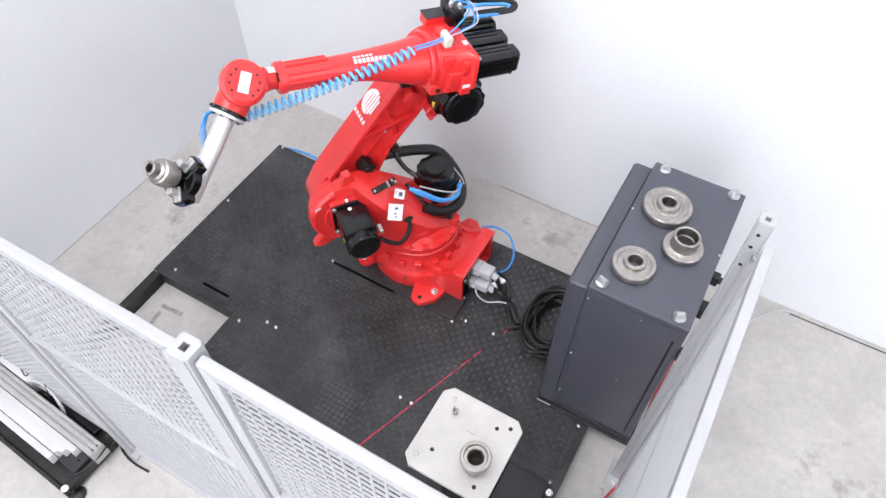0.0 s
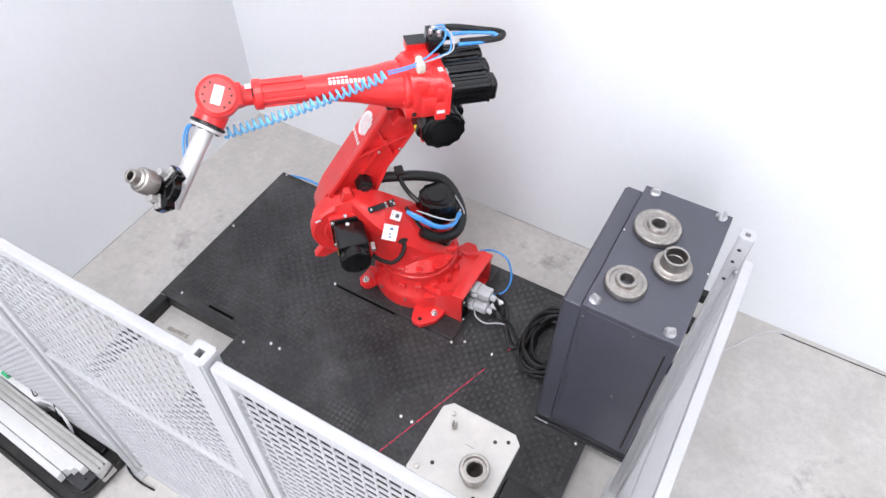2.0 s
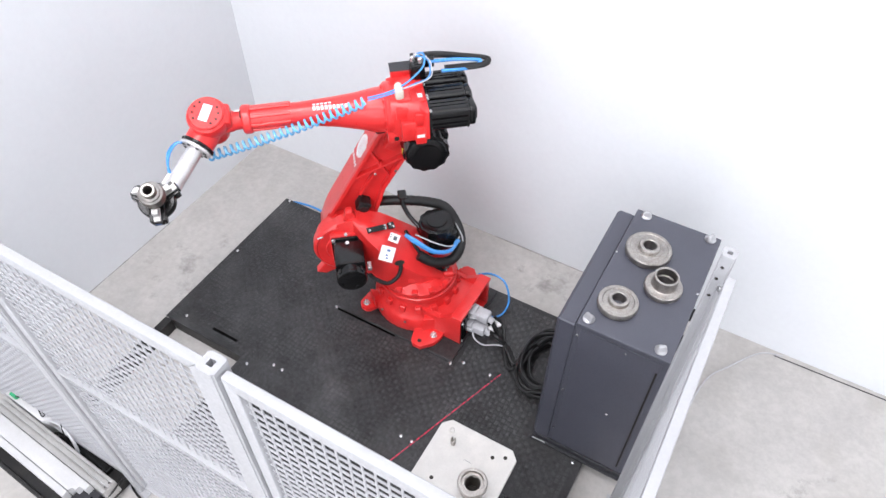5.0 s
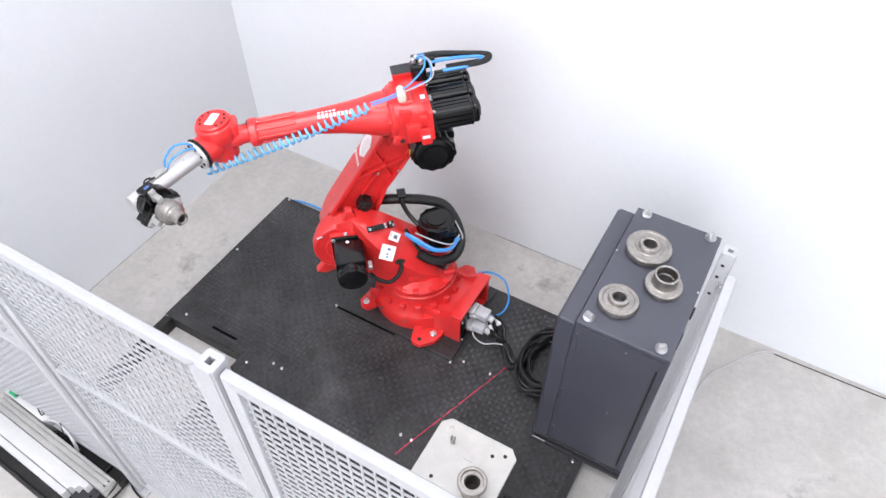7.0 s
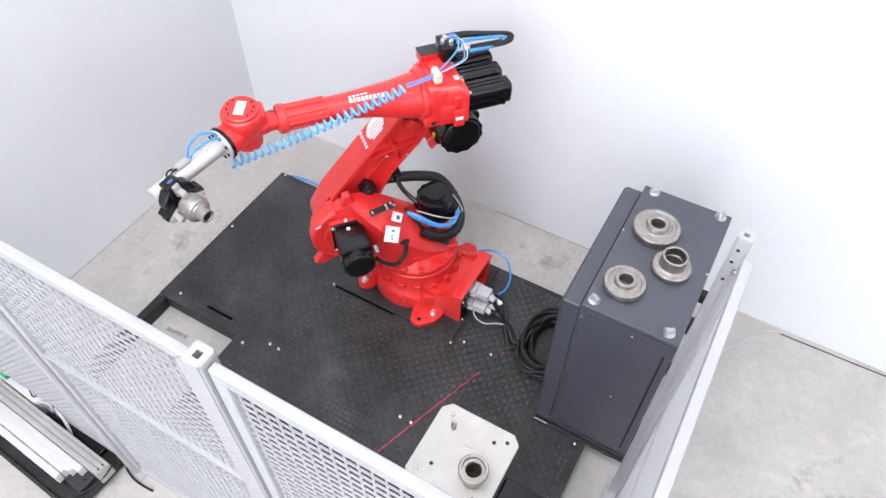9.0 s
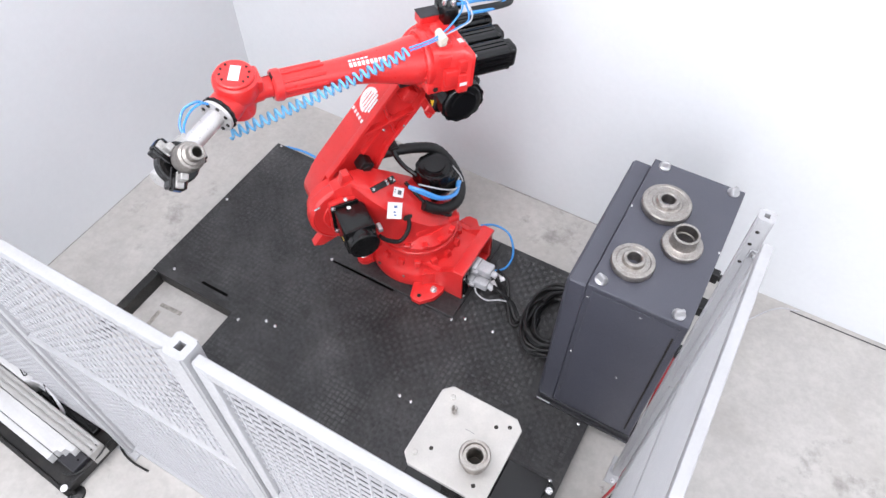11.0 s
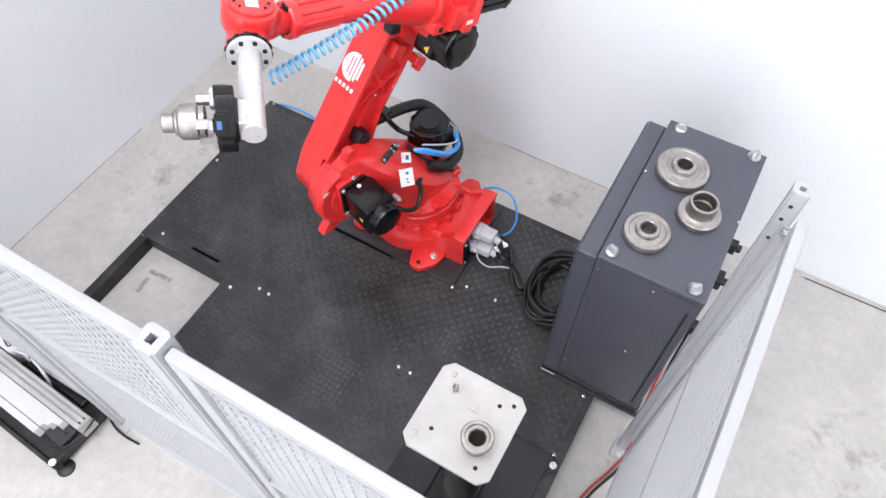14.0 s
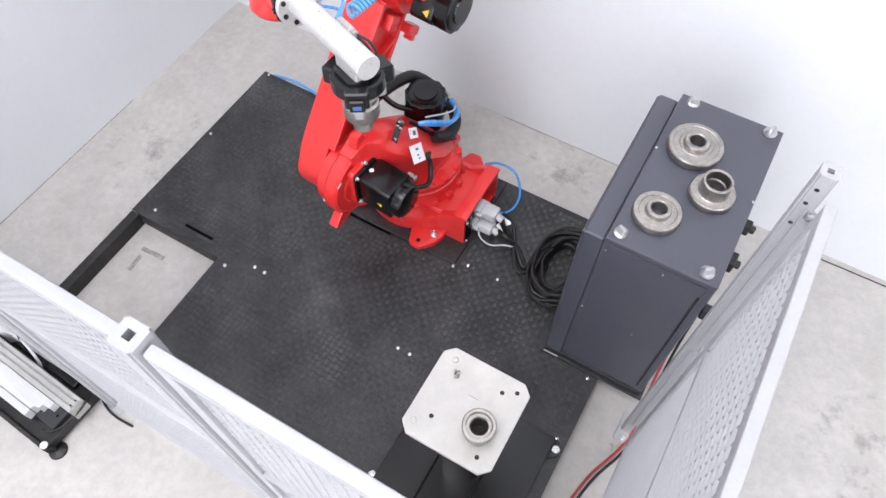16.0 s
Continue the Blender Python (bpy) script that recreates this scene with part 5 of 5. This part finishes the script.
# ---- cables and hoses on the platform ----
def cable_bundle():
    ob = thing("cable_bundle", "black robot cables lying coiled on the platform", "cable", pose(0, 0, 0))
    rng = random.Random(4)
    for k in range(5):
        bm = bmesh.new()
        z = 0.10 - 0.03 * (k % 3)
        y = -0.36 + 0.02 * k
        o = rng.uniform(-0.02, 0.02)
        zz = 0.012 + 0.013 * (k % 3)
        pts = [(1.835, y, 0.075 + 0.08 * (k % 2)), (1.90, y - 0.02 + o, z), (1.98, -0.385 - 0.012 * k, zz + 0.02), (2.05, -0.44 - 0.016 * k, zz)]
        cx, cy, r = 2.205 + 0.008 * k, -0.40 + 0.006 * k, 0.118 + 0.018 * (k % 4)
        for i in range(24 + 2 * k):
            a = radians(190 + i * 34 + rng.uniform(-4, 4))
            rr = r * (1 + rng.uniform(-0.10, 0.10))
            pts.append((cx + rr * 0.86 * math.cos(a), cy + rr * 1.38 * math.sin(a), zz + 0.0028 * i + rng.uniform(0, 0.008)))
        sweep(bm, pts, 0.0105 if k else 0.013, 8, 5)
        part("cable", bm, RUBBER, ob)
    bm = bmesh.new()
    for x, y, z, r in ((1.845, -0.345, 0.085, 20), (1.865, -0.305, 0.115, 40)):
        box(bm, -0.024, 0.024, -0.013, 0.013, -0.011, 0.011, 0.003, pose(x, y, z, 0, 25, -r))
    part("cable_tag", bm, PAPER, ob, "white cable tags")
    bm = bmesh.new()
    sweep(bm, [(1.74, -0.36, 0.12), (1.76, -0.42, 0.05), (1.83, -0.43, 0.02), (1.90, -0.40, 0.03), (1.95, -0.39, 0.04)], 0.005, 6)
    part("thin_wire", bm, GREY_PLASTIC, ob, "thin grey wire")
    return ob


cable_bundle()

bm = bmesh.new()
sweep(bm, [(1.60, -0.06, 0.16), (1.68, -0.04, 0.19), (1.78, -0.05, 0.18), (1.84, -0.10, 0.09), (1.835, -0.17, 0.03), (1.78, -0.23, 0.03), (1.70, -0.25, 0.06)], 0.0065, 8)
tagged(part("blue_hose", bm, BLUE_HOSE), "blue air hose looped behind the robot base", "hose")
bm = bmesh.new()
sweep(bm, [(-0.012, -0.62, FLOOR_Z + 0.012), (-0.018, -0.30, FLOOR_Z + 0.012), (-0.012, -0.02, -0.06), (0.06, 0.012, -0.02), (0.25, 0.014, 0.012), (0.45, -0.02, 0.018), (0.75, -0.10, 0.015), (1.0, -0.12, 0.022)], 0.008, 8)
tagged(part("blue_hose", bm, BLUE_HOSE), "blue air hose along the platform edge", "hose")

bm = bmesh.new()
sweep(bm, [(3.45, 0.49, FLOOR_Z + 0.006), (3.32, 0.44, FLOOR_Z + 0.006), (3.18, 0.25, FLOOR_Z + 0.006), (3.08, 0.08, FLOOR_Z + 0.006), (3.04, -0.25, FLOOR_Z + 0.006), (3.035, -0.64, FLOOR_Z + 0.006), (2.98, -0.95, FLOOR_Z + 0.006)], 0.0045, 6)
tagged(part("floor_cable", bm, GREY_PLASTIC), "thin grey cable lying on the concrete", "cable")
bm = bmesh.new()
sweep(bm, [(3.40, 0.468, FLOOR_Z + 0.004), (3.8, 0.474, FLOOR_Z + 0.004), (4.6, 0.486, FLOOR_Z + 0.004), (6.0, 0.498, FLOOR_Z + 0.004)], 0.003, 6)
tagged(part("wall_cable", bm, CAB_DARK), "dark cable along the foot of the wall", "cable")
for dx, mat, txt in ((0.0, RED_CABLE, "red cable on the floor beside the fence"), (0.022, RUBBER, "black cable on the floor beside the fence")):
    bm = bmesh.new()
    sweep(bm, [(2.87 + dx, -0.50, 0.42), (2.865 + dx, -0.62, 0.22), (2.875 + dx, -0.80, 0.0), (2.89 + dx, -0.95, FLOOR_Z + 0.01), (2.86 + dx, -1.08, FLOOR_Z + 0.008), (2.79 + dx, -1.26, FLOOR_Z + 0.008), (2.75 + dx, -1.5, FLOOR_Z + 0.008), (2.74 + dx, -1.9, FLOOR_Z + 0.008)], 0.0065, 8)
    tagged(part("power_cable", bm, mat), txt, "cable")


# ---- profile conveyor outside the fence ----
def conveyor():
    ob = thing("conveyor", "aluminium profile conveyor on a black base frame beside the fence", "conveyor", pose(0.585, -2.195, 0, 0, 0, -3.2))
    bm = bmesh.new()
    box(bm, -0.90, -0.03, -0.205, 0.13, -0.070, -0.040, 0.003)
    part("base_plate", bm, FRAME_STEEL, ob, "black steel base plate")
    for x0, x1, y0, y1 in ((-0.03, -0.008, -0.225, 0.13), (-0.90, -0.03, -0.225, -0.205)):
        bm = bmesh.new()
        box(bm, x0, x1, y0, y1, -0.075, -0.012, 0.003)
        part("base_rail", bm, FRAME_STEEL, ob)
    for x in (0.0, -0.80):
        bm = bmesh.new()
        lathe(bm, [(0, 0), (0.042, 0.0), (0.044, 0.004), (0.040, 0.012), (0.016, 0.018), (0.010, 0.022), (0, 0.022)], 28, pose(x, -0.192, FLOOR_Z))
        cyl(bm, (x, -0.192, FLOOR_Z + 0.018), (x - 0.004, -0.194, -0.03), 0.008, seg=12)
        part("levelling_foot", bm, RUBBER, ob, "round dark levelling foot")
    bm = bmesh.new()
    cyl(bm, (-0.022, -0.205, -0.012), (-0.022, -0.205, -0.002), 0.018, seg=24, edge=0.003)
    part("cap", bm, PAPER, ob, "round white cap")
    # slotted beam
    y0, y1, z0, z1 = -0.034, 0.044, -0.02, 0.085
    o = [(y0, z0), (y1, z0), (y1, z1 - 0.004), (y1 - 0.004, z1)]
    for c in (y1 - 0.022, y0 + 0.028):
        o += [(c + 0.005, z1), (c + 0.004, z1 - 0.012), (c - 0.004, z1 - 0.012), (c - 0.005, z1)]
    o += [(y0, z1)]
    bm = bmesh.new()
    prism(bm, o, -0.90, 0.008, YZ)
    beam = part("profile", bm, ALU, ob, "slotted anodised aluminium profile")
    bm = bmesh.new()
    box(bm, 0.008, 0.012, y0, y1, z0, z1 - 0.002, 0.001)
    part("end_plate", bm, ALU, beam)
    for y in (y1 - 0.022, y0 + 0.028):
        bm = bmesh.new()
        cyl(bm, (-0.012, y, z1 - 0.0118), (-0.012, y, z1 - 0.006), 0.004, seg=10)
        part("slot_screw", bm, CAB_DARK, beam)
    # sheet covers in front of the beam, stepped at their end
    bm = bmesh.new()
    prism(bm, [(-0.90, -0.118), (-0.155, -0.118), (-0.155, -0.096), (-0.125, -0.096), (-0.125, -0.070), (-0.085, -0.070), (-0.085, -0.037), (-0.90, -0.037)], 0.0, 0.075, bevel=0.003, seg=2)
    part("cover", bm, COVER_WHITE, ob, "white sheet cover with a stepped end")
    bm = bmesh.new()
    box(bm, -0.90, -0.160, -0.155, -0.121, 0.0, 0.068, 0.003)
    part("side_guard", bm, COVER_WHITE, ob, "white side guard")
    bm = bmesh.new()
    box(bm, -0.15, -0.032, -0.13, -0.036, -0.040, 0.020, 0.004)
    part("end_bracket", bm, CAB_DARK, ob, "dark grey end bracket")
    # shade of the bracket's hole as a flat black disc
    bm = bmesh.new()
    lathe(bm, [(0.0, 0.0), (0.006, 0.0), (0.006, 0.0008), (0, 0.0008)], 14)
    part("bracket_hole", bm, GAP, ob, "", pose(-0.06, -0.075, 0.020))
    for x in (-0.70, -0.20):
        bm = bmesh.new()
        box(bm, x - 0.02, x + 0.02, -0.03, 0.03, -0.040, -0.0202, 0.003)
        part("support", bm, FRAME_STEEL, ob)
    bm = bmesh.new()
    sweep(bm, [(0.016, 0.05, 0.05), (0.014, 0.0, 0.03), (0.0, -0.06, 0.012), (-0.02, -0.115, 0.002), (-0.05, -0.145, -0.004), (-0.085, -0.158, -0.008)], 0.005, 8)
    part("sensor_cable", bm, RUBBER, ob, "black sensor cable")
    # drive box behind the beam
    bm = bmesh.new()
    prism(bm, [(-0.90, 0.050), (-0.585, 0.050), (-0.545, 0.090), (-0.545, 0.105), (-0.90, 0.105)], -0.04, 0.10, bevel=0.004, seg=2)
    part("drive_box", bm, COVER_WHITE, ob, "white drive box")
    bm = bmesh.new()
    box(bm, -0.53, -0.12, 0.055, 0.10, -0.04, 0.0, 0.006)
    part("motor_case", bm, BLACK_PAINT, ob, "black motor case")
    for k in range(2):
        bm = bmesh.new()
        d = 0.016 * k
        sweep(bm, [(-0.555, 0.075, 0.10), (-0.49 + d, 0.088, 0.11), (-0.41 + d, 0.082, 0.09), (-0.345 + d, 0.060, 0.04), (-0.345 + d, 0.045, -0.01), (-0.37 + d, 0.05, -0.035)], 0.0055, 8)
        part("cable", bm, GREY_PLASTIC, ob, "pale grey cable")
    bm = bmesh.new()
    sweep(bm, [(-0.82, 0.06, 0.125), (-0.74, 0.09, 0.14), (-0.66, 0.09, 0.13), (-0.60, 0.070, 0.11), (-0.585, 0.085, 0.12), (-0.60, 0.085, 0.13), (-0.58, 0.095, 0.13), (-0.50, 0.105, 0.14), (-0.455, 0.09, 0.12), (-0.45, 0.075, 0.07), (-0.46, 0.07, 0.02)], 0.0035, 6)
    part("signal_wire", bm, RUBBER, ob, "thin black signal wire")
    bm = bmesh.new()
    box(bm, -0.86, -0.80, 0.055, 0.08, 0.105, 0.13, 0.006)
    part("cable_plug", bm, GREEN, ob, "small green plug")
    return ob


conveyor()
bm = bmesh.new()
sweep(bm, [(0.40, -2.06, FLOOR_Z + 0.010), (0.52, -2.055, FLOOR_Z + 0.006), (0.60, -2.105, FLOOR_Z + 0.016), (0.66, -2.125, FLOOR_Z + 0.016), (0.72, -2.13, FLOOR_Z + 0.006), (0.80, -2.125, FLOOR_Z + 0.006)], 0.006, 6)
tagged(part("floor_cable", bm, RUBBER), "thin black cable on the concrete by the fence", "cable")

# strips of old tape on the floor of the pit
for x, y, turn, ln in ((0.225, -1.342, 3, 0.15), (0.18, -1.435, 93, 0.104)):
    bm = bmesh.new()
    box(bm, -ln / 2, ln / 2, -0.013, 0.013, 0.0, 0.0012)
    ob = part("tape_strip", bm, TAPE)
    ob.matrix_world = pose(x, y, FLOOR_Z + 0.0005, 0, 0, turn)
    tagged(ob, "strip of dirty old tape on the pit floor", "tape", "tape strips")

# red laser light on the plate, drawn as short glowing strips
bm = bmesh.new()
rng = random.Random(9)
y = -0.42
while y < 0.42:
    s = rng.uniform(0.010, 0.03)
    box(bm, -0.0018 + rng.uniform(-0.001, 0.001), 0.0018, y, y + s, 0.0, 0.0008)
    y += s + rng.uniform(0.002, 0.012)
y = 0.60
while y < 0.92:
    s = rng.uniform(0.008, 0.022)
    box(bm, -0.0018 + rng.uniform(-0.001, 0.001), 0.0018, y, y + s, 0.0, 0.0008)
    y += s + rng.uniform(0.015, 0.04)
LINE = tagged(part("laser_line", bm, LASER), "thin glowing strips drawn as red laser light across the tread plate", "laser line", kind="stuff")


# ---- movement ----
def motions():
    ts = [k * 0.25 for k in range(65)]
    poses = [links(t) for t in ts]
    for k, ob in enumerate((TURRET, UPPER, FOREARM, WRIST, HEAD, TOOL)):
        walk(ob, [(t, p[k]) for t, p in zip(ts, poses)])
    root = pose(ROBOT_X, ROBOT_Y, 0)
    hold = pose(0.448, 0, 0.135)
    walk(CARRIED, [(t, root @ p[5] @ hold) for t, p in zip(ts, poses)])
    # the spiral hose hangs between the elbow clamp and the wrist
    for n, ob in enumerate(TURNS):
        rows = []
        for t, p in zip(ts, poses):
            a = Vector((0.262, 0.088, 0.292))
            b = Vector((curve_at(t, HOSE_T, *HOSE_CURVES[0]), 0.05, curve_at(t, HOSE_T, *HOSE_CURVES[1])))
            slack = max(0.0, 0.80 - (b - a).length)
            sag = 0.012 + 0.02 * slack
            def at(s):
                return a.lerp(b, s) + Vector((0, 0, -4 * sag * s * (1 - s)))
            s = (n + 0.5) / COILS
            c, d = at(s), (at(s + 0.01) - at(s - 0.01)).normalized()
            rows.append((t, p[2] @ frame_of(c, d, (0, 0, 1))))
        walk(ob, rows)
    # the glowing strips sink under the plate when the laser light goes out
    line = [(0.0, 1.812, -1.114, 0.002), (1.5, 1.826, -1.10, 0.002), (4.0, 1.86, -1.0, 0.002), (7.0, 1.888, -0.89, 0.002), (9.0, 1.816, -1.12, 0.002), (10.2, 1.80, -1.20, 0.002), (10.4, 1.80, -1.20, -0.03), (16.0, 1.80, -1.20, -0.03)]
    walk(LINE, [(t, pose(x, y, z, 0, 0, -19.5)) for t, x, y, z in line])


motions()
